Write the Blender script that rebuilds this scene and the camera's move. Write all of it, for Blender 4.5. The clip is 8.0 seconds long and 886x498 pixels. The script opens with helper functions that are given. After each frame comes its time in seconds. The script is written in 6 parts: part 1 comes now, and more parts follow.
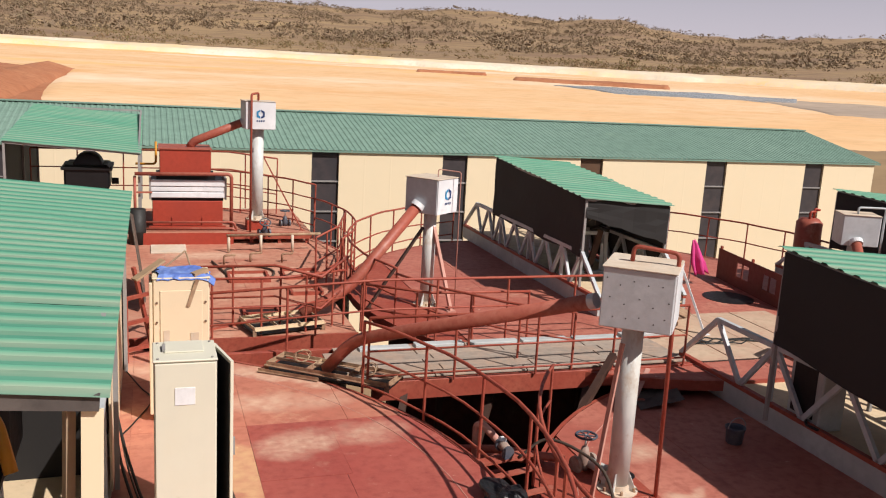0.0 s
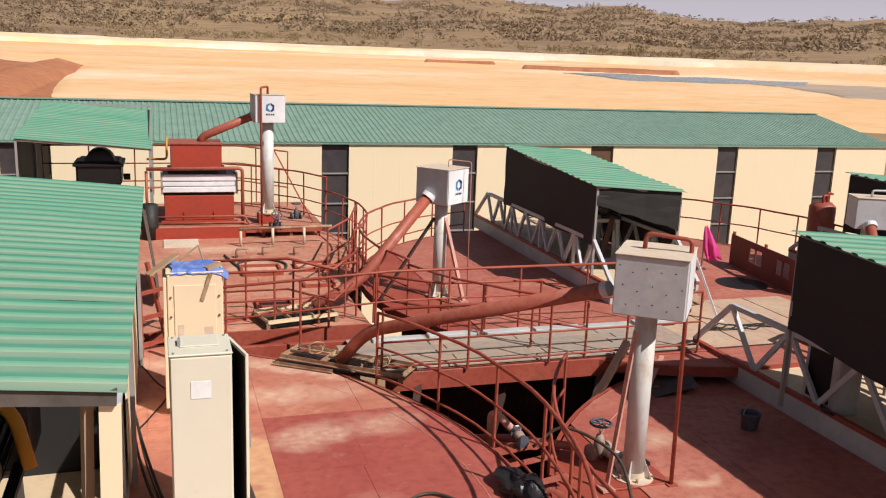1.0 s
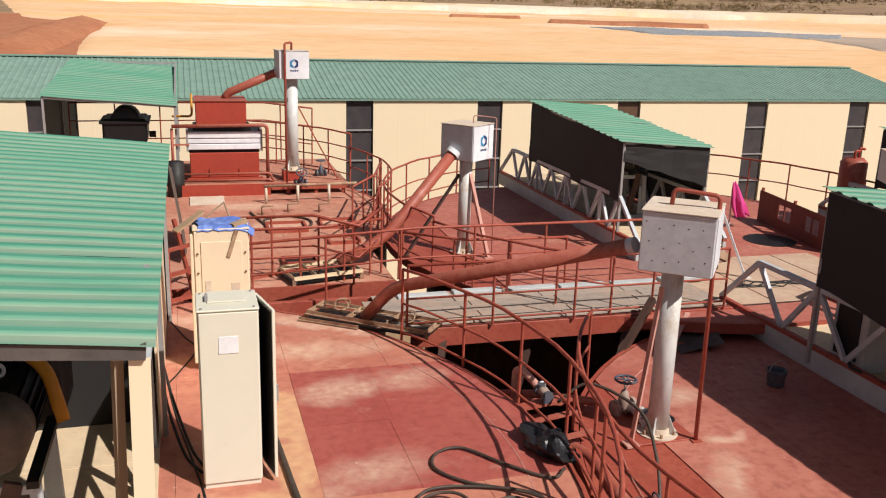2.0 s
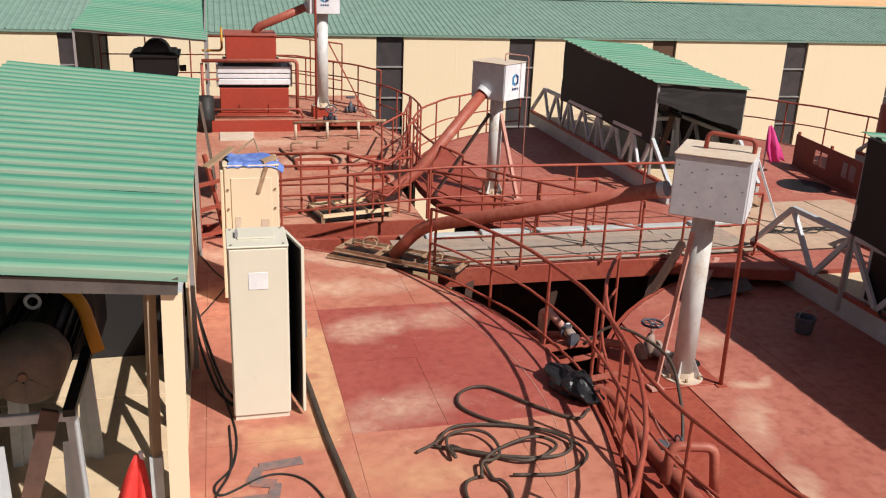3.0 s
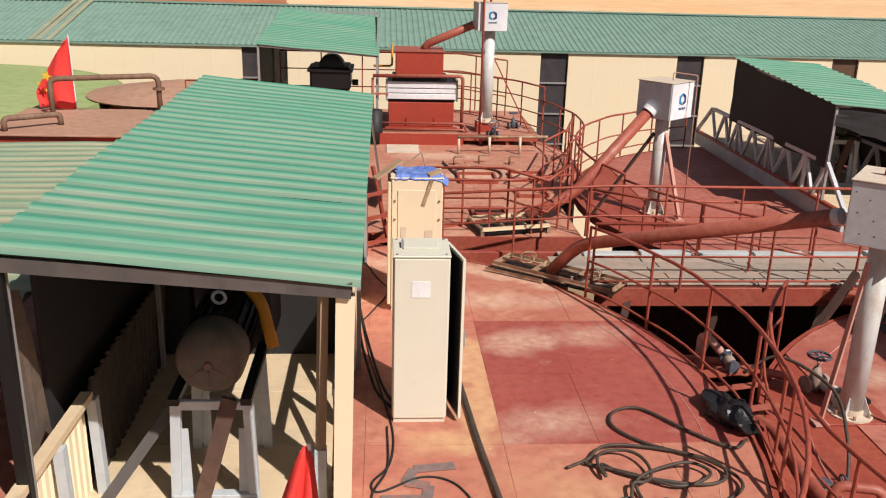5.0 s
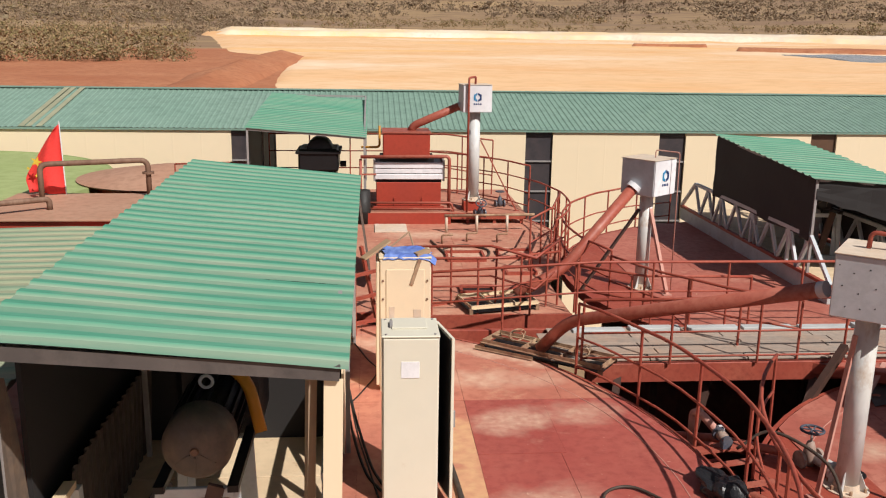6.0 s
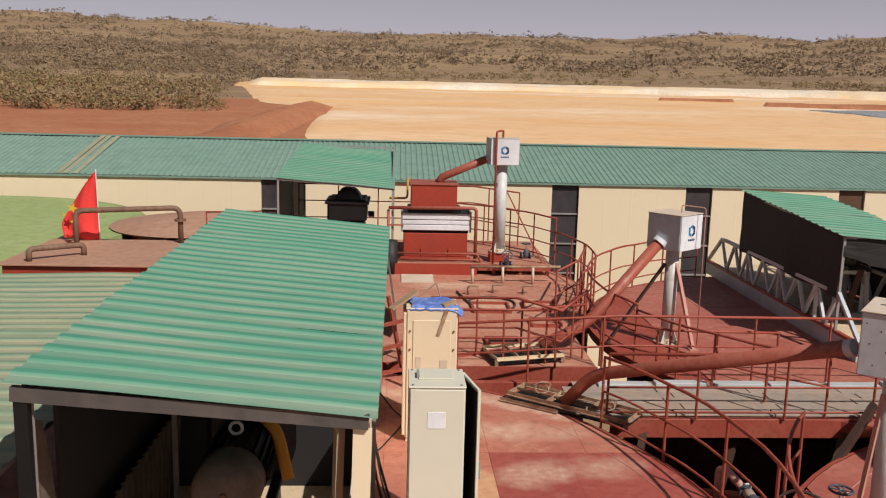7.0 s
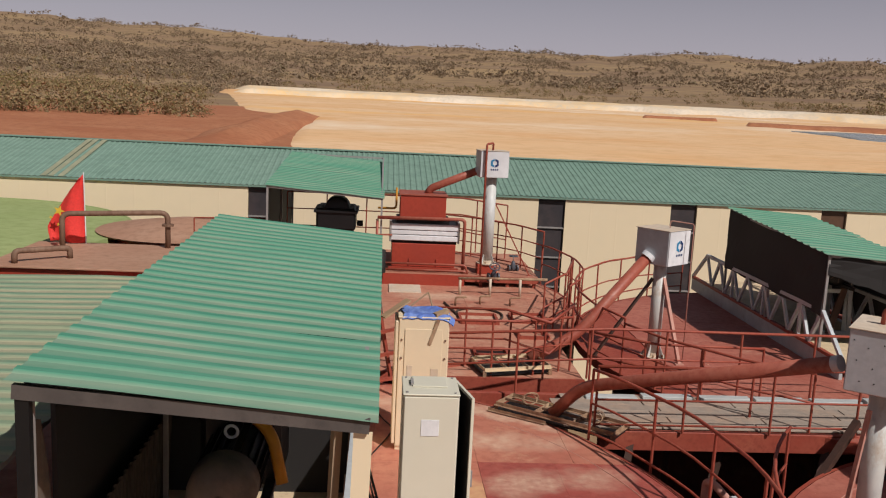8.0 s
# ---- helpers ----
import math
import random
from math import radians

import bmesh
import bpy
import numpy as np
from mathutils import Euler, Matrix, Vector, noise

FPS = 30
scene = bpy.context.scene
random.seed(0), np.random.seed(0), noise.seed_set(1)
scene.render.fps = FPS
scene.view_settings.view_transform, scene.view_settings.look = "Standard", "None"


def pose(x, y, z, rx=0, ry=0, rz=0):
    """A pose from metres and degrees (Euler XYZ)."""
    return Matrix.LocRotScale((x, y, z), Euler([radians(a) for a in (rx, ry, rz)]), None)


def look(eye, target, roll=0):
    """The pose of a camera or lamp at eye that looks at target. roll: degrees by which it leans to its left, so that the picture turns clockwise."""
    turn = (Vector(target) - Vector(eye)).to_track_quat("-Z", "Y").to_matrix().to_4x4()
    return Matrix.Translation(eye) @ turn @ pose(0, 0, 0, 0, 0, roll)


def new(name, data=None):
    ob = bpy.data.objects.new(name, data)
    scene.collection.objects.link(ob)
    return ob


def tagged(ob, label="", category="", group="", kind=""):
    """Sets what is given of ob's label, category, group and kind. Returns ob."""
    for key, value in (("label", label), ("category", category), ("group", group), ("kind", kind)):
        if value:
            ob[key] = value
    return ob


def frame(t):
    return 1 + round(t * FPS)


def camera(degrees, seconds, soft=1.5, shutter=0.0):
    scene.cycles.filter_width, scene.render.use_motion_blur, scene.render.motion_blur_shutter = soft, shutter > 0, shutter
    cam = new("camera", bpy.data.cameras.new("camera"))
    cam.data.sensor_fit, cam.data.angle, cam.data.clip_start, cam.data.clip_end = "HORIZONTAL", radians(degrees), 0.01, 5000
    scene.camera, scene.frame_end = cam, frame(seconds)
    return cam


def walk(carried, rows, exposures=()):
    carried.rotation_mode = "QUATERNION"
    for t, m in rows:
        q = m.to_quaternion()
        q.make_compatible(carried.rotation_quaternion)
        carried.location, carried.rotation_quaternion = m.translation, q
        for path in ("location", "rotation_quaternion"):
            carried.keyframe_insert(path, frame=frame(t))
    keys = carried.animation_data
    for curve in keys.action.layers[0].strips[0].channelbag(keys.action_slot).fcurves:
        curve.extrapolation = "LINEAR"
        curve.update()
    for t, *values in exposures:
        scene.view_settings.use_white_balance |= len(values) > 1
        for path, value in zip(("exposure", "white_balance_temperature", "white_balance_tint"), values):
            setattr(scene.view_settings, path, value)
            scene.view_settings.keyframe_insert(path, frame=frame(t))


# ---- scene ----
cam = camera(53.48, 8.0, soft=1.15)
PATH = [
    (0.0, 0.067, 0.049, 4.561, -18.74, -11.62, 3.25),
    (0.5, 0.072, 0.074, 4.551, -18.49, -11.61, 2.77),
    (1.0, 0.060, 0.049, 4.563, -18.02, -12.29, 2.17),
    (1.5, 0.056, 0.061, 4.558, -17.35, -13.60, 1.79),
    (2.8, 0.079, 0.082, 4.541, -15.02, -18.28, 2.20),
    (3.0, 0.057, 0.087, 4.557, -14.73, -19.16, 2.33),
    (3.5, 0.045, 0.075, 4.558, -13.61, -19.99, 2.70),
    (4.0, 0.031, 0.053, 4.564, -10.86, -21.04, 2.53),
    (4.5, -0.008, 0.008, 4.588, -6.76, -21.62, 1.55),
    (5.0, -0.037, -0.072, 4.622, -4.16, -18.58, 1.62),
    (5.2, -0.042, -0.072, 4.634, -4.27, -16.93, 1.54),
    (6.3, -0.023, -0.131, 4.661, -4.83, -12.38, 0.75),
    (6.5, -0.025, -0.168, 4.679, -4.71, -11.42, 0.79),
    (7.0, -0.069, -0.240, 4.700, -3.05, -10.29, 1.40),
    (7.5, -0.143, -0.255, 4.697, -3.10, -9.86, 2.18),
    (8.0, -0.217, -0.313, 4.675, -4.18, -9.46, 2.81),
]
walk(cam, [(t, pose(x, y, z, 90 + pitch, 0, yaw) @ pose(0, 0, 0, 0, 0, roll)) for t, x, y, z, yaw, pitch, roll in PATH],
     [(0.0, 0.13), (2.2, 0.14), (5.2, 0.12), (6.4, 0.01), (7.0, -0.2), (7.5, -0.36), (8.0, -0.4)])

# ---- world, sun and exposure ----
SUN_TO = Vector((0.6, -0.76, 1.0)).normalized()
world = bpy.data.worlds.new("sky")
scene.world = world
world.use_nodes = True
wn = world.node_tree
sky = wn.nodes.new("ShaderNodeTexSky")
sky.sky_type, sky.sun_disc = "NISHITA", False
sky.sun_elevation, sky.sun_rotation = math.asin(SUN_TO.z), math.atan2(SUN_TO.x, SUN_TO.y)
sky.air_density, sky.dust_density, sky.ozone_density = 1.0, 2.5, 1.2
wn.nodes["Background"].inputs["Strength"].default_value = 0.045
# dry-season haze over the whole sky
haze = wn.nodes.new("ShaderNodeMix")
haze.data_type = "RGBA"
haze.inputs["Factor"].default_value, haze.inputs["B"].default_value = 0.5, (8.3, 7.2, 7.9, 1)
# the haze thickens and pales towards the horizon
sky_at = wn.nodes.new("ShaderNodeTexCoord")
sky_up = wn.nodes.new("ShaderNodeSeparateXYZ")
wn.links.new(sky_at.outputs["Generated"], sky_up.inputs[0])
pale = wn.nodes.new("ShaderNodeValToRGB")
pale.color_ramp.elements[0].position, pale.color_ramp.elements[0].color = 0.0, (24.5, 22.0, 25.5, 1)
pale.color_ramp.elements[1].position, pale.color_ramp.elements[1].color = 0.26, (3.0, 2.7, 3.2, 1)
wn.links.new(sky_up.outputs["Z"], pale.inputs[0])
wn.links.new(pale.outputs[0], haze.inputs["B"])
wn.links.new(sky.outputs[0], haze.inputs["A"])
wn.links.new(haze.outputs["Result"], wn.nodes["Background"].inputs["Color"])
lamp = bpy.data.lights.new("sun", "SUN")
lamp.energy, lamp.angle, lamp.color = 5.0, radians(0.6), (1.0, 0.95, 0.895)
sun = new("sun", lamp)
sun.matrix_world = look(SUN_TO * 60, (0, 0, 0))


# ---- materials ----
def material(name, base, rough=0.6, metal=0.0, second=None, stain=None, grain=9.0, patch=0.7, bump=0.15, stain_amount=0.5,
             piece=0.0, spec=0.4, stretch=(1, 1, 1), mottle=0.8, specks=None, dust_in=None):
    """Base colour broken by grain, patches of a second colour and stains with a noisy edge, plus fine relief."""
    m = bpy.data.materials.new(name)
    m.use_nodes = True
    t = m.node_tree
    b = t.nodes["Principled BSDF"]
    b.inputs["Metallic"].default_value = metal
    b.inputs["Specular IOR Level"].default_value = spec
    co = t.nodes.new("ShaderNodeTexCoord")
    mp = t.nodes.new("ShaderNodeMapping")
    mp.inputs["Scale"].default_value = stretch
    geo = t.nodes.new("ShaderNodeNewGeometry")
    t.links.new(geo.outputs["Position"], mp.inputs[0])

    def noisy(scale, detail, rough_n=0.6):
        n = t.nodes.new("ShaderNodeTexNoise")
        n.inputs["Scale"].default_value, n.inputs["Detail"].default_value, n.inputs["Roughness"].default_value = scale, detail, rough_n
        t.links.new(mp.outputs[0], n.inputs["Vector"])
        return n

    def ramp(src, lo, hi):
        r = t.nodes.new("ShaderNodeMapRange")
        r.inputs["From Min"].default_value, r.inputs["From Max"].default_value = lo, hi
        t.links.new(src, r.inputs["Value"])
        return r.outputs[0]

    def mix(fac, a, c):
        n = t.nodes.new("ShaderNodeMix")
        n.data_type = "RGBA"
        for sock, v in ((n.inputs["Factor"], fac), (n.inputs["A"], a), (n.inputs["B"], c)):
            if isinstance(v, (tuple, float)):
                sock.default_value = (*v, 1) if isinstance(v, tuple) else v
            else:
                t.links.new(v, sock)
        return n.outputs["Result"]

    fine, broad = noisy(grain, 6), noisy(patch, 4)
    second = second or tuple(c * 0.72 for c in base)
    col = mix(ramp(broad.outputs[0], 0.35, 0.7), base, second)
    dark = tuple(c * mottle for c in base)
    col = mix(ramp(fine.outputs[0], 0.45, 0.75), col, dark)
    if stain:
        s = noisy(patch * 2.3, 7, 0.7)
        col = mix(ramp(s.outputs[0], 0.66 - 0.2 * stain_amount, 0.86 - 0.12 * stain_amount), col, stain)
    if specks:
        # chips and scuffs at two sizes, each with a hard noisy edge
        for sc, lo in ((6.5, 0.69), (31.0, 0.72)):
            n = noisy(sc, 3, 0.75)
            col = mix(ramp(n.outputs[0], lo, lo + 0.05), col, specks)
    if dust_in:
        # dust lying in the pans between the ribs
        at = t.nodes.new("ShaderNodeAttribute")
        at.attribute_name = "pan"
        blot = noisy(1.1, 6, 0.65)
        k = t.nodes.new("ShaderNodeMath")
        k.operation, k.use_clamp = "MULTIPLY", True
        t.links.new(at.outputs["Fac"], k.inputs[0])
        t.links.new(ramp(blot.outputs[0], 0.2, 0.72), k.inputs[1])
        col = mix(k.outputs[0], col, dust_in)
    if piece:
        info = t.nodes.new("ShaderNodeObjectInfo")
        hs = t.nodes.new("ShaderNodeHueSaturation")
        t.links.new(info.outputs["Random"], hs.inputs["Fac"])
        hs.inputs["Value"].default_value = 1.0 + piece
        t.links.new(col, hs.inputs["Color"])
        col = hs.outputs[0]
    t.links.new(col, b.inputs["Base Color"])
    rr = t.nodes.new("ShaderNodeMapRange")
    rr.inputs["To Min"].default_value, rr.inputs["To Max"].default_value = max(0.05, rough - 0.12), min(1, rough + 0.15)
    t.links.new(fine.outputs[0], rr.inputs["Value"])
    t.links.new(rr.outputs[0], b.inputs["Roughness"])
    if bump:
        bn = t.nodes.new("ShaderNodeBump")
        bn.inputs["Strength"].default_value, bn.inputs["Distance"].default_value = bump, 0.02
        t.links.new(fine.outputs[0], bn.inputs["Height"])
        t.links.new(bn.outputs[0], b.inputs["Normal"])
    return m


DECK_SPECK = (0.56, 0.36, 0.26)
M_DECK = material("red_oxide_deck", (0.34, 0.095, 0.068), 0.55, second=(0.44, 0.17, 0.12), stain=(0.52, 0.3, 0.215), grain=7, patch=0.55, piece=0.12, stain_amount=0.42, specks=DECK_SPECK)
M_DECK_DEEP = material("fresh_red_oxide_deck", (0.325, 0.07, 0.055), 0.5, second=(0.37, 0.1, 0.075), stain=(0.46, 0.22, 0.16), grain=8, patch=0.8, piece=0.06, stain_amount=0.4, specks=DECK_SPECK)
M_DECK_WORN = material("sun_worn_red_deck", (0.43, 0.145, 0.098), 0.62, second=(0.5, 0.215, 0.14), stain=(0.58, 0.35, 0.22), grain=6, patch=0.6, piece=0.06, stain_amount=0.55, specks=(0.62, 0.42, 0.28))


def dust(m, patches, colour, grain=1.9, warp=0.36):
    """Soft drifts of pale dust lying on a deck: x, y, length, width, turn in degrees, amount."""
    nt = m.node_tree
    geo = nt.nodes.new("ShaderNodeNewGeometry")
    wob = nt.nodes.new("ShaderNodeTexNoise")
    wob.inputs["Scale"].default_value, wob.inputs["Detail"].default_value = grain, 6
    nt.links.new(geo.outputs["Position"], wob.inputs["Vector"])
    off = nt.nodes.new("ShaderNodeVectorMath")
    off.operation = "MULTIPLY_ADD"
    off.inputs[1].default_value, off.inputs[2].default_value = (2 * warp, 2 * warp, 0), (-warp, -warp, 0)
    nt.links.new(wob.outputs["Color"], off.inputs[0])
    pos = nt.nodes.new("ShaderNodeVectorMath")
    nt.links.new(geo.outputs["Position"], pos.inputs[0])
    nt.links.new(off.outputs[0], pos.inputs[1])
    total = None
    for x, y, ln, wd, turn, amount in patches:
        mp = nt.nodes.new("ShaderNodeMapping")
        mp.vector_type = "TEXTURE"
        mp.inputs["Location"].default_value = (x, y, 0)
        mp.inputs["Rotation"].default_value = (0, 0, radians(turn))
        mp.inputs["Scale"].default_value = (ln, wd, 1000)
        nt.links.new(pos.outputs[0], mp.inputs["Vector"])
        g = nt.nodes.new("ShaderNodeTexGradient")
        g.gradient_type = "SPHERICAL"
        nt.links.new(mp.outputs[0], g.inputs[0])
        k = nt.nodes.new("ShaderNodeMath")
        k.operation, k.use_clamp = "MULTIPLY", True
        nt.links.new(g.outputs["Fac"], k.inputs[0])
        k.inputs[1].default_value = amount * 2.1
        if total:
            s = nt.nodes.new("ShaderNodeMath")
            s.operation = "MAXIMUM"
            nt.links.new(total, s.inputs[0])
            nt.links.new(k.outputs[0], s.inputs[1])
            total = s.outputs[0]
        else:
            total = k.outputs[0]
    fine = nt.nodes.new("ShaderNodeTexNoise")
    fine.inputs["Scale"].default_value, fine.inputs["Detail"].default_value = grain * 3.7, 8
    nt.links.new(geo.outputs["Position"], fine.inputs["Vector"])
    amt = nt.nodes.new("ShaderNodeMath")
    amt.operation, amt.use_clamp = "MULTIPLY", True
    nt.links.new(total, amt.inputs[0])
    nt.links.new(fine.outputs["Fac"], amt.inputs[1])
    mix = nt.nodes.new("ShaderNodeMix")
    mix.data_type = "RGBA"
    mix.inputs["B"].default_value = (*colour, 1)
    shader = nt.nodes["Principled BSDF"].inputs["Base Color"]
    nt.links.new(shader.links[0].from_socket, mix.inputs["A"])
    nt.links.new(amt.outputs[0], mix.inputs["Factor"])
    nt.links.new(mix.outputs["Result"], shader)


PALE_DUST, OCHRE_DUST = (0.66, 0.47, 0.34), (0.66, 0.43, 0.22)
dust(M_DECK_DEEP, [(1.74, 10.0, 0.7, 0.45, 18, 0.8), (2.64, 10.2, 0.7, 0.4, 12, 0.55), (1.75, 8.0, 0.85, 0.45, 8, 0.5), (1.2, 7.7, 0.5, 0.3, 0, 0.4)], PALE_DUST, 2.6, 0.26)
dust(M_DECK, [(6.2, 8.34, 0.4, 0.16, 20, 0.8), (5.6, 7.4, 0.8, 0.25, 60, 0.55), (6.15, 9.6, 0.5, 0.4, 10, 0.5), (5.35, 6.2, 0.8, 0.22, 70, 0.55)], PALE_DUST)
dust(M_DECK_WORN, [(1.45, 11.4, 0.7, 0.45, 0, 0.7), (2.25, 11.35, 0.55, 0.4, 20, 0.55), (1.95, 12.4, 1.2, 0.3, -30, 1.5), (0.2, 12.9, 1.3, 0.6, -10, 0.6)], PALE_DUST)
dust(M_DECK_WORN, [(1.03, 9.5, 0.3, 0.8, 0, 1.5), (1.0, 8.25, 0.35, 0.9, -5, 1.5), (0.75, 7.6, 0.7, 0.25, 0, 0.7), (1.7, 6.7, 0.8, 0.35, 5, 0.35), (1.3, 6.9, 0.6, 0.5, 30, 0.25)], OCHRE_DUST)
M_DECK_B = material("dusty_red_deck", (0.42, 0.16, 0.105), 0.7, second=(0.48, 0.24, 0.16), stain=(0.56, 0.36, 0.25), grain=6, patch=0.8, piece=0.1, stain_amount=0.6, specks=(0.6, 0.42, 0.3))
dust(M_DECK_B, [(1.95, 18.75, 0.75, 0.65, 0, 1.4), (3.0, 19.0, 0.5, 0.4, 0, 0.9), (1.3, 20.6, 1.4, 0.5, 0, 0.8)], PALE_DUST)
M_RED = material("red_oxide_steel", (0.30, 0.055, 0.034), 0.55, second=(0.36, 0.09, 0.055), stain=(0.2, 0.05, 0.03), grain=14, patch=1.6)
# shell paint darkened to hold the deep shade between the tanks
M_SHELL = material("gap_darkened_shell", (0.075, 0.03, 0.024), 0.75, second=(0.11, 0.04, 0.03), stain=(0.16, 0.1, 0.07), grain=6, patch=0.8, stain_amount=0.3)
M_STAY = material("dark_rusty_channel", (0.085, 0.045, 0.035), 0.65, second=(0.12, 0.065, 0.045), grain=10, patch=2)
M_DARKRED = material("dark_red_sheet", (0.17, 0.035, 0.022), 0.6, second=(0.13, 0.03, 0.02), grain=10, patch=1.2)
M_DARKBROWN = material("dark_brown_steel", (0.05, 0.025, 0.018), 0.6, second=(0.075, 0.035, 0.025), grain=10, patch=2)
M_TAN = material("tan_wooden_post", (0.34, 0.25, 0.17), 0.75, second=(0.28, 0.2, 0.13), grain=12, patch=2, stretch=(2, 2, 0.3))
M_REDBOX = material("red_painted_plate", (0.36, 0.048, 0.026), 0.5, second=(0.3, 0.045, 0.028), grain=10, patch=1.0)
M_PIPE = material("red_brown_pipe", (0.33, 0.075, 0.048), 0.5, second=(0.36, 0.12, 0.08), stain=(0.42, 0.2, 0.14), grain=12, patch=1.4)
M_PINK = material("faded_primer_strut", (0.58, 0.33, 0.27), 0.6, second=(0.4, 0.16, 0.12), grain=10, patch=2)
M_WHITE = material("white_painted_steel", (0.6, 0.61, 0.6), 0.45, second=(0.54, 0.53, 0.49), stain=(0.34, 0.19, 0.09), grain=8, patch=1.7, stain_amount=0.55, stretch=(1, 1, 0.5))
# grey that holds the shade on the column boxes, with a little rust
M_GREY = material("shade_grey_box_paint", (0.5, 0.51, 0.53), 0.5, second=(0.42, 0.43, 0.45), stain=(0.3, 0.17, 0.1), grain=7, patch=1.8, stain_amount=0.08)
M_BOXTOP = material("dusty_box_lid", (0.62, 0.52, 0.42), 0.8, second=(0.55, 0.42, 0.3), grain=9, patch=2)
M_TRUSS = material("pale_grey_truss_paint", (0.5, 0.53, 0.55), 0.5, second=(0.43, 0.45, 0.47), stain=(0.28, 0.15, 0.09), grain=10, patch=2.2, stain_amount=0.15)
M_GIRDER = material("weathered_girder_paint", (0.48, 0.5, 0.5), 0.6, second=(0.38, 0.38, 0.37), stain=(0.3, 0.12, 0.08), grain=6, patch=1.5, stain_amount=0.25)
M_GREEN = material("green_corrugated_sheet", (0.06, 0.255, 0.165), 0.5, second=(0.1, 0.29, 0.195), stain=(0.2, 0.33, 0.22), grain=5, patch=0.5, stain_amount=0.2, stretch=(0.3, 1.3, 1), mottle=0.9, dust_in=(0.3, 0.35, 0.26))
M_GREEN_DUSTY = material("dust_covered_green_sheet", (0.16, 0.27, 0.18), 0.65, second=(0.27, 0.3, 0.19), stain=(0.36, 0.31, 0.2), grain=5, patch=0.5, stain_amount=0.5, stretch=(0.35, 1.3, 1), dust_in=(0.42, 0.36, 0.24))
M_GREEN_FAR = material("sun_bleached_green_sheet", (0.175, 0.28, 0.225), 0.65, second=(0.2, 0.3, 0.245), stain=(0.24, 0.35, 0.26), grain=2, patch=0.18, stain_amount=0.15)
M_PALE_SHEET = material("translucent_roof_sheet", (0.36, 0.36, 0.24), 0.5, grain=4, patch=0.8)
M_CREAM = material("cream_wall_sheet", (0.8, 0.67, 0.47), 0.6, second=(0.785, 0.645, 0.445), grain=1.5, patch=0.12, bump=0.03, mottle=0.97)
M_CABINET = material("ivory_cabinet_paint", (0.66, 0.63, 0.52), 0.38, second=(0.63, 0.595, 0.48), stain=(0.5, 0.4, 0.27), grain=3, patch=0.9, bump=0.02, stain_amount=0.05, mottle=0.95)
M_CABINET_CREAM = material("cream_cabinet_paint", (0.74, 0.61, 0.43), 0.5, second=(0.7, 0.56, 0.39), stain=(0.5, 0.35, 0.22), grain=4, patch=1.2, bump=0.03, stain_amount=0.15, mottle=0.94)
M_FLOOR = material("cream_floor_plate", (0.68, 0.53, 0.35), 0.7, second=(0.6, 0.44, 0.28), stain=(0.3, 0.14, 0.08), grain=6, patch=1.2, stain_amount=0.25)
M_LANDING = material("dusty_landing_plate", (0.52, 0.38, 0.27), 0.75, second=(0.46, 0.28, 0.2), stain=(0.36, 0.15, 0.1), grain=6, patch=1.4, stain_amount=0.5, specks=(0.66, 0.52, 0.38))
M_BLACK = material("black_rubber", (0.018, 0.017, 0.016), 0.6, grain=12, patch=2)
M_HOSE = material("worn_dark_hose", (0.045, 0.034, 0.026), 0.6, second=(0.085, 0.06, 0.045), grain=10, patch=2.2)
# black of the greasy motors, also painted where holes lie in shade
M_MOTOR = material("greasy_motor_and_hole_black", (0.016, 0.015, 0.016), 0.45, metal=0.3, grain=10, patch=2)
M_DUSTY = material("dusty_motor_cover", (0.1, 0.082, 0.07), 0.6, second=(0.17, 0.115, 0.08), grain=9, patch=3)
M_DARKSTEEL = material("dark_grey_steel", (0.075, 0.064, 0.06), 0.6, second=(0.12, 0.1, 0.09), grain=8, patch=2)
# dark copy of the ribbed wall, with the shed's shade in its colour
M_DARKSHEET = material("shade_dark_ribbed_sheet", (0.05, 0.038, 0.03), 0.75, second=(0.075, 0.055, 0.042), grain=8, patch=1.5)
M_YELLOW = material("orange_yellow_paint", (0.62, 0.27, 0.02), 0.5, grain=10, patch=3)
M_RUSTWOOD = material("brown_channel_steel", (0.16, 0.085, 0.055), 0.7, second=(0.24, 0.15, 0.1), grain=10, patch=2, stretch=(1, 1, 0.3))
M_WOOD = material("weathered_plank", (0.4, 0.27, 0.16), 0.8, second=(0.3, 0.2, 0.13), grain=12, patch=2, stretch=(0.4, 3, 3))
M_DUSTIRON = material("dust_covered_angle_iron", (0.24, 0.12, 0.075), 0.85, second=(0.45, 0.32, 0.2), stain=(0.12, 0.05, 0.035), grain=9, patch=2.5, stain_amount=0.5)
M_PLANK = material("grey_walkway_plank", (0.3, 0.25, 0.21), 0.75, second=(0.38, 0.26, 0.19), stain=(0.33, 0.13, 0.09), grain=8, patch=1.2, piece=0.2, stain_amount=0.25)
M_DARKWIN = material("dark_window_sheet", (0.05, 0.045, 0.05), 0.35, second=(0.075, 0.06, 0.06), grain=3, patch=1.2, bump=0.04)
M_BROWNWIN = material("brown_window_sheet", (0.12, 0.065, 0.04), 0.4, second=(0.09, 0.055, 0.04), grain=3, patch=1.2, bump=0.04)
M_FRAME = material("window_frame_grey", (0.32, 0.3, 0.29), 0.5, grain=6, patch=2)
M_CLOTH_RED = material("red_flag_cloth", (0.78, 0.05, 0.04), 0.75, second=(0.7, 0.045, 0.04), grain=20, patch=4)
M_CLOTH_PINK = material("pink_cloth", (0.72, 0.06, 0.27), 0.75, grain=20, patch=4)
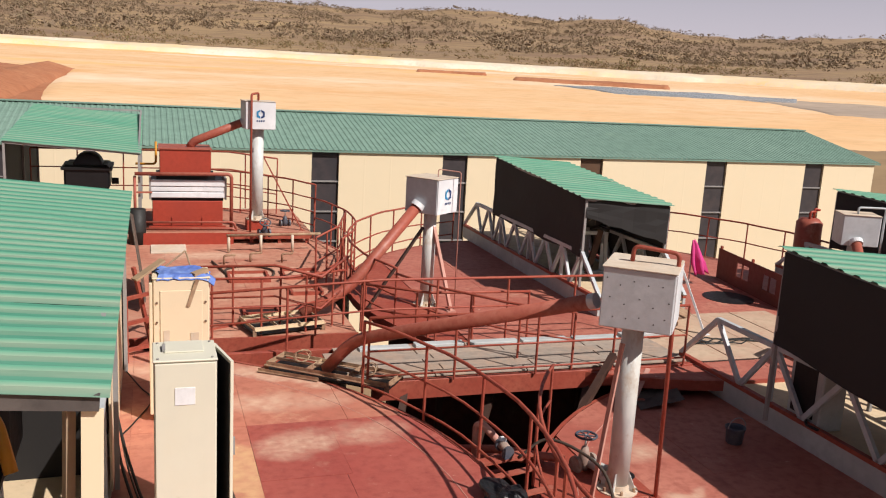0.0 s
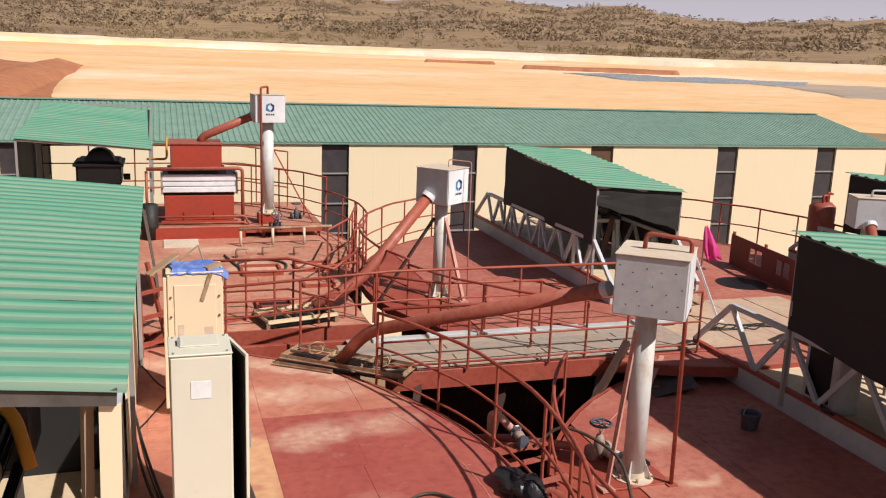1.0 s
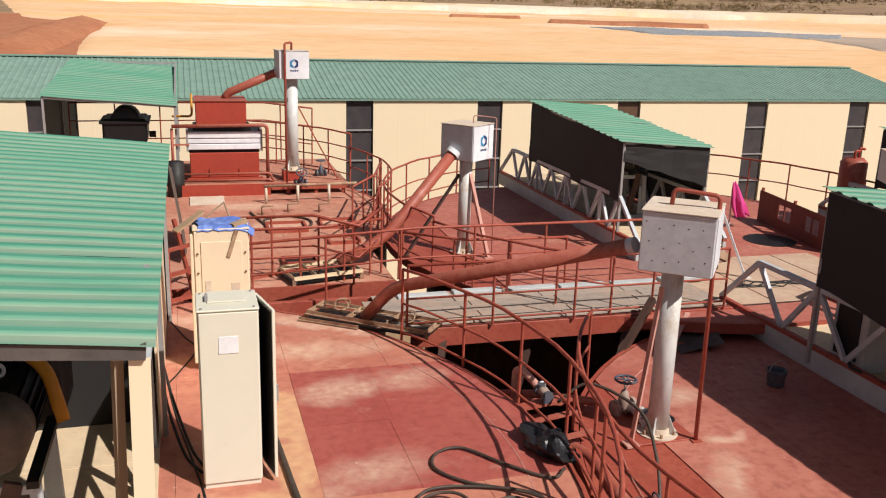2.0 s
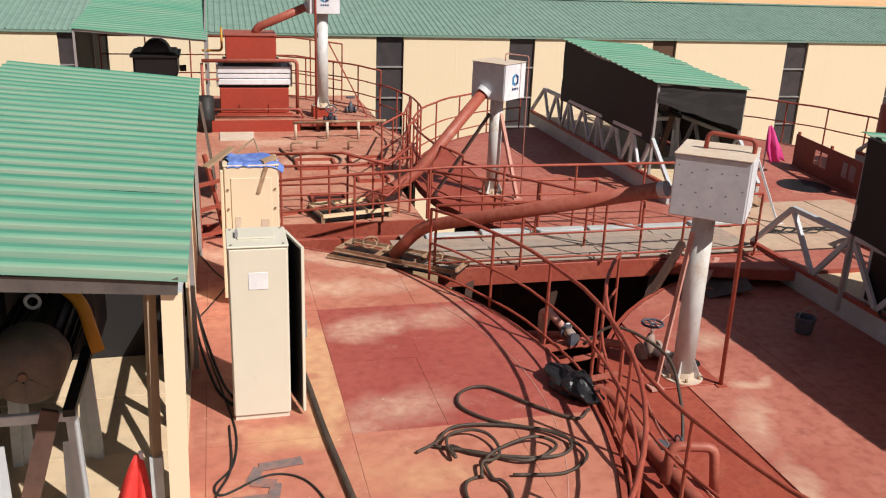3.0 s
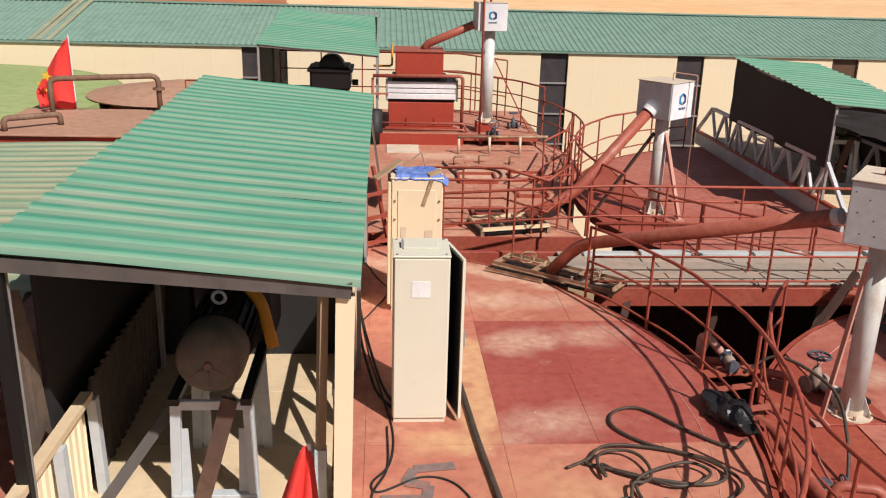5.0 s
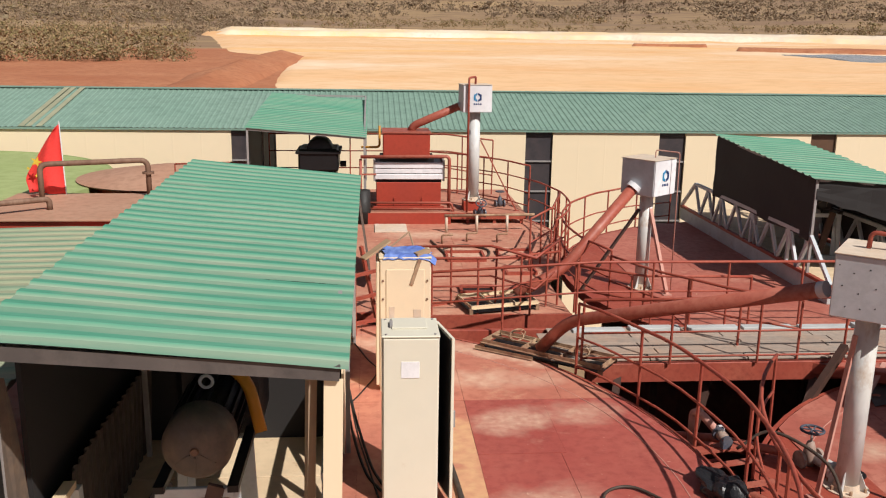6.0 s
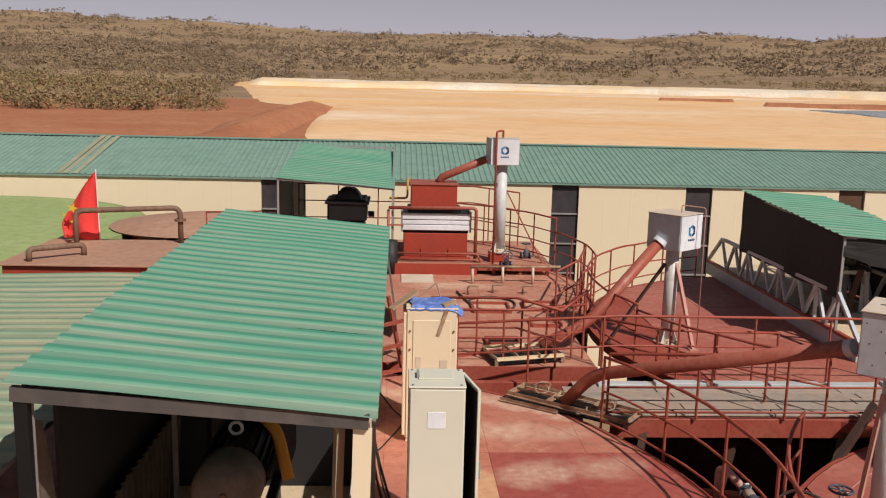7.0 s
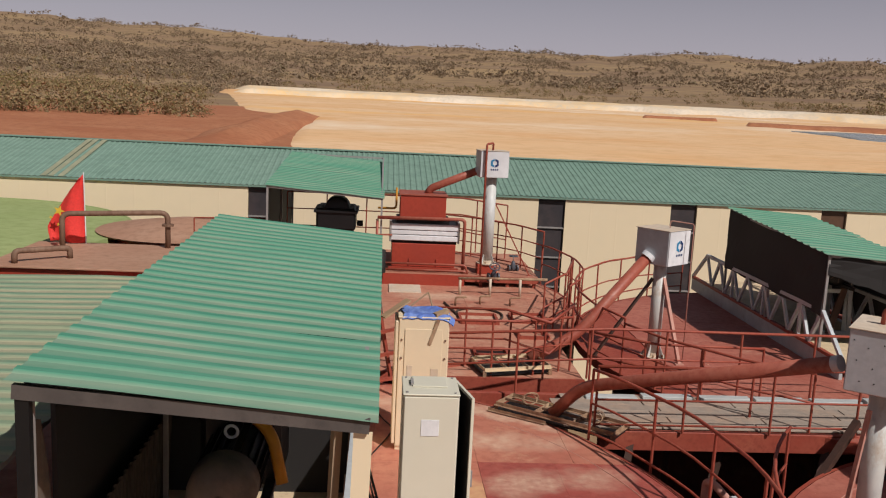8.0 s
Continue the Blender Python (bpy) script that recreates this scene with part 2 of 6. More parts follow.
M_BLUE = material("blue_tarpaulin", (0.1, 0.17, 0.5), 0.5, second=(0.2, 0.3, 0.62), grain=14, patch=4)
M_BLACKBAG = material("black_plastic_sheeting", (0.016, 0.016, 0.018), 0.38, grain=14, patch=5, bump=0.4)
M_STAR = material("yellow_star_cloth", (0.75, 0.5, 0.05), 0.75)
M_LOGO = material("dark_blue_decal", (0.02, 0.05, 0.16), 0.4)
M_LOGO2 = material("sky_blue_decal", (0.03, 0.25, 0.5), 0.4)
M_PAPER = material("white_label_plate", (0.78, 0.78, 0.8), 0.5, bump=0.0)
M_MARK = material("grey_stencil_paint", (0.17, 0.14, 0.14), 0.7, second=(0.24, 0.16, 0.14), stain=(0.43, 0.145, 0.098), grain=14, patch=3, stain_amount=0.9)
M_VALVE = material("dark_blue_grey_casting", (0.06, 0.07, 0.1), 0.5, second=(0.12, 0.11, 0.11), grain=14, patch=4)
M_DUSTVALVE = material("rusty_valve_casting", (0.3, 0.2, 0.16), 0.6, second=(0.4, 0.33, 0.28), stain=(0.2, 0.08, 0.05), grain=14, patch=5)
M_PALEGREEN = material("pale_green_paint", (0.31, 0.38, 0.145), 0.6, second=(0.36, 0.42, 0.18), grain=3, patch=0.3)
M_LID = material("tan_dusty_lid", (0.4, 0.215, 0.14), 0.65, second=(0.45, 0.27, 0.185), grain=4, patch=0.5)
M_SAND = material("tailings_sand", (0.72, 0.44, 0.22), 0.9, second=(0.78, 0.55, 0.35), stain=(0.66, 0.33, 0.12), grain=0.3, patch=0.012, stain_amount=0.75, bump=0.3, stretch=(0.8, 1.2, 1), mottle=0.88)
dust(M_SAND, [(-40, 395, 45, 14, 0, 1.3), (30, 405, 60, 9, -4, 1.1), (60, 330, 70, 14, -8, 0.8), (-10, 250, 60, 12, 5, 0.8), (110, 300, 60, 12, -10, 0.7)], (0.78, 0.44, 0.14), 0.035, 22)
dust(M_SAND, [(40, 380, 75, 10, -5, 1.0), (120, 350, 80, 12, -12, 1.0), (-8, 180, 26, 24, 0, 0.6), (45, 215, 60, 14, 4, 0.45), (150, 240, 70, 22, -20, 0.8)], (0.84, 0.71, 0.56), 0.05, 26)
M_WET = material("wet_grey_tailings", (0.4, 0.31, 0.24), 0.6, second=(0.5, 0.38, 0.28), stain=(0.33, 0.29, 0.27), grain=0.3, patch=0.03, bump=0.1, stretch=(0.4, 1.6, 1))
M_SANDBANK = material("pale_sand_bank", (0.76, 0.65, 0.52), 0.9, second=(0.74, 0.5, 0.24), grain=0.6, patch=0.03, bump=0.4)
M_EARTH = material("red_laterite", (0.36, 0.13, 0.06), 0.9, second=(0.45, 0.2, 0.1), grain=0.8, patch=0.06, bump=0.5)
M_SCRUB = material("dry_bushland_soil", (0.22, 0.14, 0.085), 0.95, second=(0.38, 0.26, 0.13), stain=(0.19, 0.105, 0.075), grain=0.09, patch=0.011, bump=0.3, stain_amount=0.7, stretch=(0.45, 1.3, 1))
M_WATER = material("muddy_blue_water", (0.27, 0.31, 0.33), 0.25, second=(0.4, 0.36, 0.31), grain=0.3, patch=0.05, bump=0.02)


def leaf_material(name, cols):
    m = bpy.data.materials.new(name)
    m.use_nodes = True
    t = m.node_tree
    b = t.nodes["Principled BSDF"]
    g = t.nodes.new("ShaderNodeNewGeometry")
    r = t.nodes.new("ShaderNodeValToRGB")
    r.color_ramp.elements[0].color, r.color_ramp.elements[1].color = (*cols[0], 1), (*cols[-1], 1)
    for n, c in enumerate(cols[1:-1]):
        e = r.color_ramp.elements.new((n + 1) / (len(cols) - 1))
        e.color = (*c, 1)
    t.links.new(g.outputs["Random Per Island"], r.inputs[0])
    t.links.new(r.outputs[0], b.inputs["Base Color"])
    b.inputs["Roughness"].default_value = 0.8
    return m


M_BUSH = leaf_material("dry_bush_foliage", [(0.15, 0.11, 0.055), (0.2, 0.14, 0.07), (0.27, 0.17, 0.085), (0.32, 0.2, 0.105), (0.21, 0.165, 0.06), (0.17, 0.135, 0.05), (0.28, 0.19, 0.11)])
# pale, narrow palette: distance haze mixed into the leaf colours
M_BUSH_FAR = leaf_material("hazed_far_foliage", [(0.17, 0.12, 0.075), (0.2, 0.14, 0.088), (0.235, 0.16, 0.1), (0.19, 0.145, 0.08)])

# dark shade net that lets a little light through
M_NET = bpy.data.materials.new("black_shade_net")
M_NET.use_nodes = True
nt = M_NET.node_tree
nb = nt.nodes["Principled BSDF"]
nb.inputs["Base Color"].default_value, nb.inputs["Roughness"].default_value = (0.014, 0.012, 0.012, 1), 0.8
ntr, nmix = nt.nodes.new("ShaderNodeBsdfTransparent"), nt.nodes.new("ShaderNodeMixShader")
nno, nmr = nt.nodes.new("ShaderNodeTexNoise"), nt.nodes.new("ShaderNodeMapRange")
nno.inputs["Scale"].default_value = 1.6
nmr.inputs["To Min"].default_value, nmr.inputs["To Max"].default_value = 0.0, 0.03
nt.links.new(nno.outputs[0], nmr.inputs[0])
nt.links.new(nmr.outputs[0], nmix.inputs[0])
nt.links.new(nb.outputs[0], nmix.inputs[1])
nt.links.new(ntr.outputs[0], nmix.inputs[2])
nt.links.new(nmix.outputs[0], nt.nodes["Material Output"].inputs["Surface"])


# ---- builders ----
def mesh_of(name, bm, mat, smooth=False):
    me = bpy.data.meshes.new(name)
    bm.normal_update()
    bm.to_mesh(me)
    bm.free()
    me.materials.append(mat)
    if smooth:
        me.polygons.foreach_set("use_smooth", [True] * len(me.polygons))
        me.update()
    return me


def thing(name, at, label, category, group="", kind=""):
    ob = new(name)
    ob.empty_display_size = 0.1
    ob.location = at
    return tagged(ob, label, category, group, kind)


def origin_of(ob):
    p = Vector(ob.location)
    return p + origin_of(ob.parent) if ob.parent else p


def part(name, bm, mat, parent, label="", smooth=False):
    """One mesh object under a thing; the bmesh is in world places."""
    bmesh.ops.translate(bm, verts=bm.verts, vec=-origin_of(parent))
    ob = new(name, mesh_of(name, bm, mat, smooth))
    ob.parent = parent
    return tagged(ob, label)


def single(name, bm, mat, label, category, group="", kind="", smooth=False):
    return tagged(new(name, mesh_of(name, bm, mat, smooth)), label, category, group, kind)


def box(bm, lo, hi, bevel=0.0):
    lo, hi = Vector(lo), Vector(hi)
    m = Matrix.LocRotScale((lo + hi) / 2, None, hi - lo)
    vs = bmesh.ops.create_cube(bm, size=1, matrix=m)["verts"]
    if bevel:
        es = list({e for v in vs for e in v.link_edges})
        bmesh.ops.bevel(bm, geom=es, offset=bevel, segments=1, affect="EDGES", profile=0.5)
    return bm


def bar(bm, p, q, w, h, up=(0, 0, 1)):
    """A rectangular bar from p to q, w wide and h high."""
    p, q = Vector(p), Vector(q)
    d = (q - p).normalized()
    side = d.cross(Vector(up))
    if side.length < 1e-3:
        side = d.cross(Vector((0, 1, 0)))
    side.normalize()
    top = side.cross(d)
    vs = [bm.verts.new(c + side * (a * w / 2) + top * (b * h / 2)) for c in (p, q) for a, b in ((-1, -1), (1, -1), (1, 1), (-1, 1))]
    for f in ((0, 1, 2, 3), (7, 6, 5, 4), (0, 4, 5, 1), (1, 5, 6, 2), (2, 6, 7, 3), (3, 7, 4, 0)):
        bm.faces.new([vs[i] for i in f])
    return bm


def thicken(bm, t):
    """Give a sheet of faces its thickness."""
    bm.normal_update()
    bmesh.ops.solidify(bm, geom=bm.faces[:], thickness=t)
    return bm


def angle_iron(bm, p, q, w, t=0.008, up=(0, 0, 1)):
    """An L section from p to q."""
    p, q = Vector(p), Vector(q)
    d = (q - p).normalized()
    side = d.cross(Vector(up))
    if side.length < 1e-3:
        side = d.cross(Vector((0, 1, 0)))
    side.normalize()
    top = side.cross(d)
    bar(bm, p + side * (w / 2), q + side * (w / 2), w, t, up)
    bar(bm, p + top * (w / 2 + t * 0.5) + side * (t / 2), q + top * (w / 2 + t * 0.5) + side * (t / 2), t, w, up)
    return bm


def sweep(bm, pts, r, n=8, closed=False, flat=1.0):
    """A round tube along points, with mitred bends."""
    pts = [Vector(p) for p in pts]
    rings, ref = [], None
    for i, p in enumerate(pts):
        a = pts[i] - pts[i - 1] if i or closed else pts[1] - pts[0]
        b = pts[(i + 1) % len(pts)] - pts[i] if i < len(pts) - 1 or closed else pts[-1] - pts[-2]
        d = (a.normalized() + b.normalized())
        d = d.normalized() if d.length > 1e-6 else a.normalized()
        if ref is None:
            ref = d.orthogonal().normalized()
        ref = (ref - d * ref.dot(d)).normalized()
        s = d.cross(ref)
        rr = r[i] if isinstance(r, (list, tuple)) else r
        k = 1 / max(0.5, math.sqrt(max(0.0, (1 + a.normalized().dot(b.normalized())) / 2)))
        rings.append([bm.verts.new(p + (ref * math.cos(u) + s * math.sin(u)) * rr * (1 + (k - 1) * 0.5)) for u in (2 * math.pi * j / n for j in range(n))])
    for i in range(len(rings) if closed else len(rings) - 1):
        a, b = rings[i], rings[(i + 1) % len(rings)]
        for j in range(n):
            bm.faces.new((a[j], a[(j + 1) % n], b[(j + 1) % n], b[j]))
    if not closed:
        bm.faces.new(rings[0][::-1])
        bm.faces.new(rings[-1])
    return bm


def bend(pts, r=0.12, k=5):
    """The points with each corner rounded."""
    pts = [Vector(p) for p in pts]
    out = [pts[0]]
    for a, b, c in zip(pts, pts[1:], pts[2:]):
        d1, d2 = (a - b), (c - b)
        rr = min(r, d1.length * 0.45, d2.length * 0.45)
        p, q = b + d1.normalized() * rr, b + d2.normalized() * rr
        for i in range(k + 1):
            u = i / k
            out.append(p * (1 - u) ** 2 + b * 2 * u * (1 - u) + q * u * u)
    return out + [pts[-1]]


def lathe(bm, centre, profile, n=24, axis=(0, 0, 1), cap=True):
    """Rings of (distance along the axis, radius) round the axis."""
    centre, axis = Vector(centre), Vector(axis).normalized()
    ref = axis.orthogonal().normalized()
    s = axis.cross(ref)
    rings = [[bm.verts.new(centre + axis * h + (ref * math.cos(2 * math.pi * j / n) + s * math.sin(2 * math.pi * j / n)) * max(r, 1e-4)) for j in range(n)] for h, r in profile]
    for a, b in zip(rings, rings[1:]):
        for j in range(n):
            bm.faces.new((a[j], a[(j + 1) % n], b[(j + 1) % n], b[j]))
    if cap:
        bm.faces.new(rings[0][::-1])
        bm.faces.new(rings[-1])
    return bm


def corrugated(bm, corner, across, along, pitch=0.2, depth=0.03, rows=6, sag=0.004):
    """A trapezoid-profiled sheet: ribs run with along, and repeat with across."""
    corner, across, along = Vector(corner), Vector(across), Vector(along)
    up = along.cross(across).normalized()
    if up.z < 0:
        up = -up
    n = max(1, round(across.length / pitch))
    pan = bm.verts.layers.float.new("pan")
    prof = [(0.0, 0), (0.3, 0), (0.5, 0), (0.62, 1), (0.88, 1)]
    us = [((i + a) / n, b) for i in range(n) for a, b in prof] + [(1.0, 0)]
    top = []
    for r in range(rows + 1):
        v = r / rows
        row = []
        for u, b in us:
            wob = sag * noise.noise(Vector((u * across.length * 0.6, v * along.length * 0.8, corner.x + corner.y)))
            vert = bm.verts.new(corner + across * u + along * v + up * (b * depth + wob * 3))
            vert[pan] = (1 - b) * (1.0 if (u * n) % 1 > 0.2 else 0.55)
            row.append(vert)
        top.append(row)
    low = [[bm.verts.new(v.co - up * 0.004) for v in row] for row in (top[0], top[-1])]
    for a, b in zip(top, top[1:]):
        for i in range(len(us) - 1):
            bm.faces.new((a[i], a[i + 1], b[i + 1], b[i]))
    for a, b in ((top[0], low[0]), (top[-1], low[1])):
        for i in range(len(us) - 1):
            bm.faces.new((a[i], b[i], b[i + 1], a[i + 1]))
    return bm


def arc(cx, cy, r, a0, a1, z, step=4.0):
    n = max(2, int(abs(a1 - a0) / step))
    return [(cx + r * math.cos(radians(a0 + (a1 - a0) * i / n)), cy + r * math.sin(radians(a0 + (a1 - a0) * i / n)), z) for i in range(n + 1)]


def railing(pts, label, height=1.05, mids=(0.55,), spacing=1.4, group="deck railings", r=0.021, mat=None, toe=False, lean=0.0, name="railing"):
    """Posts at even steps along a line of points, with a top rail and mid rails."""
    mat = mat or M_RED
    pts = [Vector(p) for p in pts]
    ob = thing(name, pts[0], label, "railing", group)
    total = sum((b - a).length for a, b in zip(pts, pts[1:]))
    count = max(1, round(total / spacing))
    marks, run, goal = [], 0.0, 0.0
    for a, b in zip(pts, pts[1:]):
        seg = (b - a).length
        while len(marks) <= count and goal <= run + seg + 1e-6:
            marks.append(a.lerp(b, (goal - run) / seg if seg else 0))
            goal += total / count
        run += seg
    for p in marks:
        off = Vector((random.uniform(-1, 1), random.uniform(-1, 1), 0)) * 0.012
        part("post", sweep(bmesh.new(), [p, p + off + Vector((0, 0, height))], r * 0.95, 7), mat, ob)
    for h in (height, *mids):
        part("top_rail" if h == height else "mid_rail", sweep(bmesh.new(), [p + Vector((0, 0, h + 0.008 * math.sin(i * 1.7))) for i, p in enumerate(pts)], r * (1.1 if h == height else 0.8), 7), mat, ob, smooth=True)
    if toe:
        bm = bmesh.new()
        for a, b in zip(pts, pts[1:]):
            bar(bm, a + Vector((0, 0, 0.06)), b + Vector((0, 0, 0.06)), 0.008, 0.1)
        part("toe_board", bm, mat, ob)
    return ob


# ---- ground and distance ----
def hump(a, c, w):
    return math.exp(-((a - c) / w) ** 2)


def rim_angle(a):
    """How high the far hills stand over the level, in degrees, for a bearing (left is positive)."""
    return 2.75 + 1.15 * hump(a, 21.5, 7) + 0.75 * hump(a, 11, 6) + 0.45 * hump(a, 2, 7) + 0.5 * hump(a, -6, 6) + 0.4 * hump(a, -13, 5) + 0.85 * hump(a, -20.8, 5.5) \
        + 0.75 * hump(a, -28.6, 2.6) + 0.3 * hump(a, -45, 5) + 0.06 * math.sin(a * 2.3)


def ground_z(x, y):
    r, a = math.hypot(x, y), math.degrees(math.atan2(-x, y))
    if r < 75:
        return -8.0
    if r < 112:
        u = (r - 75) / 37
        return -8.0 + 5.2 * u * u * (3 - 2 * u)
    z = -2.8 + (min(r, 430) - 112) * 0.0225
    if r > 430:
        facing = abs(a) < 75
        top = rim_angle(a) if facing else 2.6
        u = min(1.0, (r - 430) / 1500)
        e = top * (u ** 0.75)
        z = 4.6 + (r - 0) * math.tan(radians(e)) + 1.0 * (1 - u)
        z -= max(0.0, 1 - (r - 430) / 80) * 0.5
        if r > 1930:
            z = 4.6 + 1930 * math.tan(radians(top)) - (r - 1930) * 0.02
        z += 5 * noise.noise(Vector((x, y, 0)) * 0.006) * min(1, (r - 430) / 400)
    return z


bm = bmesh.new()
radii = [0.0, 12, 30, 60, 75, 82, 90, 100, 112] + [112 + 20 * i for i in range(1, 16)] + [430 + 38 * i for i in range(40)] + [2200, 2600, 3200, 4200]
angs = [i * 1.0 for i in range(-60, 61)] + [i * 6.0 for i in range(11, 50)]
rings = []
centre = bm.verts.new((0, 0, ground_z(0, 0)))
for r in radii[1:]:
    rings.append([bm.verts.new((-r * math.sin(radians(a)), r * math.cos(radians(a)), ground_z(-r * math.sin(radians(a)), r * math.cos(radians(a))))) for a in angs])
for j in range(len(angs)):
    bm.faces.new((centre, rings[0][j], rings[0][(j + 1) % len(angs)]))
for p, q in zip(rings, rings[1:]):
    for j in range(len(angs)):
        bm.faces.new((p[j], q[j], q[(j + 1) % len(angs)], p[(j + 1) % len(angs)]))
single("ground", bm, M_SCRUB, "dry brown bushland rising to low hills", "ground", kind="structure", smooth=True)


def sheet(name, mat, label, r0, r1, left, right, lift, edge=3.0, nr=26, na=60, category="ground", bank=0.0):
    """A sheet laid on the ground between two distances and two bearings, with an uneven outline; bank raises its far edge."""
    bm = bmesh.new()
    grid = []
    for i in range(nr + 1):
        u = i / nr
        row = []
        for j in range(na + 1):
            v = j / na
            r = r0 + (r1 - r0) * u
            a = left(r) + (right(r) - left(r)) * v
            wob = noise.noise(Vector((a * 0.35, 3.1, lift))) * edge + noise.noise(Vector((a * 1.3, 1.1, lift))) * edge * 0.4
            rr = r + wob * u * u - wob * (1 - u) ** 2
            x, y = -rr * math.sin(radians(a)), rr * math.cos(radians(a))
            gap = min(u * 8, (1 - u) * 30, v * 70, (1 - v) * 70, 1.0)
            dune = 0.22 * noise.noise(Vector((x, y * 2.2, 0)) * 0.05) + 0.1 * noise.noise(Vector((x, y * 2.5, 5)) * 0.2)
            row.append(bm.verts.new((x, y, ground_z(x, y) + (lift + dune * min(1, lift * 2)) * gap - 0.3 * (1 - gap) + bank * max(0, (u - 0.93) / 0.07) * min(1, gap * 3 + 0.2) * (1 if u < 1 else 0.1))))
        grid.append(row)
    for a, b in zip(grid, grid[1:]):
        for j in range(na):
            bm.faces.new((a[j], b[j], b[j + 1], a[j + 1]))
    return single(name, bm, mat, label, category, kind="structure", smooth=True)


def sand_left(r):
    near = 7.3 - 2.3 * (min(r, 215) - 105) / 110
    u = min(1.0, max(0.0, (r - 200) / 45))
    return near + (9.6 + 0.8 * (r - 245) / 185 - near) * u * u * (3 - 2 * u)


sheet("ground_sand", M_SAND, "orange and white tailings sand flat", 105, 432, sand_left, lambda r: -75, 0.5, 5.0, 70, 220, bank=2.2)
sheet("ground_bank", M_SANDBANK, "pale bank along the far edge of the sand", 410, 436, lambda r: 9.9, lambda r: -75, 2.9, 4.5, 10, 260)
sheet("ground_earth", M_EARTH, "red laterite earth beside the sand", 100, 268, lambda r: 60, lambda r: min(sand_left(r), 6.5) - 1.3, 0.2, 5.0, 50, 120)
sheet("ground_mud", M_EARTH, "low heap of red mud on the sand", 292, 308, lambda r: -22.5, lambda r: -32.5, 1.5, 3.0, 10, 40)
sheet("ground_mud", M_EARTH, "small heap of red mud on the sand", 330, 342, lambda r: -16.3, lambda r: -21.0, 1.4, 2.0, 8, 24)
sheet("water", M_WATER, "shallow blue-grey pool on the sand", 236, 276, lambda r: -24.5 - (276 - r) * 0.12, lambda r: -40, 0.75, 6.0, 10, 60, category="water")

sheet("ground_wet", M_WET, "grey-brown wet tailings spreading from the pool", 188, 262, lambda r: -35.5 - (262 - r) * 0.09, lambda r: -75, 0.7, 7.0, 14, 70)

# ridge of red earth that borders the sand
bm = bmesh.new()
rows_b = []
for i in range(41):
    y = 100 + 118 * i / 40
    row = []
    for j in range(9):
        u = j / 4 - 1
        x = -22.5 + 0.018 * (y - 108) + 6.5 * u + 1.6 * noise.noise(Vector((0, y * 0.06, j * 0.2)))
        h = 2.0 * max(0.0, 1 - abs(u)) ** 0.8 * (0.9 + 0.3 * noise.noise(Vector((x * 0.3, y * 0.13, 2)))) * min(1, (40 - i) / 4, i / 10)
        row.append(bm.verts.new((x, y, ground_z(x, y) + 0.2 + h + (-0.8 if abs(u) > 0.98 else 0))))
    rows_b.append(row)
for a, b in zip(rows_b, rows_b[1:]):
    for j in range(8):
        bm.faces.new((a[j], a[j + 1], b[j + 1], b[j]))
single("ground_berm", bm, M_EARTH, "long ridge of pushed-up red earth", "ground", kind="structure", smooth=True)


def scrub(name, mat, label, spots, lumps, leaves, size, seed, lump=0.2):
    """Bushes as ragged clumps of foliage lumps with loose leaf faces round them on thin stems, all in one mesh."""
    rng = np.random.default_rng(seed)
    ico = bmesh.new()
    bmesh.ops.create_icosphere(ico, subdivisions=1, radius=1)
    ball = np.array([tuple(v.co) for v in ico.verts])
    tri = [tuple(v.index for v in f.verts) for f in ico.faces]
    ico.free()
    vs, fs = [], []
    for (x, y, z, s) in spots:
        w, h = s * rng.uniform(0.8, 1.4), s * rng.uniform(0.6, 1.05)
        base = np.array((x, y, z))
        cs = rng.normal(0, 1, (lumps, 3)) * (w * 0.34, w * 0.34, h * 0.2) + (0, 0, h * 0.5)
        cs[:, 2] = np.maximum(cs[:, 2], 0.12 * h)
        for c in cs:
            n = len(vs)
            g = ball * rng.uniform(0.6, 1.3, (12, 1)) * (w, w, h * 0.9) * lump * rng.uniform(0.55, 1.25) + rng.normal(0, 0.02 * s, (12, 3))
            vs += [tuple(v) for v in g + c + base]
            fs += [tuple(n + i for i in f) for f in tri]
        for k in range(leaves):
            c = cs[k % lumps] + rng.normal(0, 1, 3) * (w * 0.17, w * 0.17, h * 0.15)
            a, b = rng.normal(0, 1, 3), rng.normal(0, 1, 3)
            g = size * s * rng.uniform(0.5, 1.3)
            a, b = a / np.linalg.norm(a) * g, b / np.linalg.norm(b) * g
            n, q = len(vs), c + base
            vs += [tuple(q + a), tuple(q + b), tuple(q - a * 0.8), tuple(q - b * 0.9)]
            fs += [(n, n + 1, n + 2, n + 3)]
        n, t = len(vs), 0.04 * s
        vs += [(x - t, y, z - 0.3), (x + t, y, z - 0.3), (x + t * 0.5, y, z + h * 0.5), (x - t * 0.5, y, z + h * 0.5)]
        fs += [(n, n + 1, n + 2, n + 3)]
    me = bpy.data.meshes.new(name)
    me.from_pydata(vs, [], fs)
    me.materials.append(mat)
    return tagged(new(name, me), label, "bushes", kind="stuff")


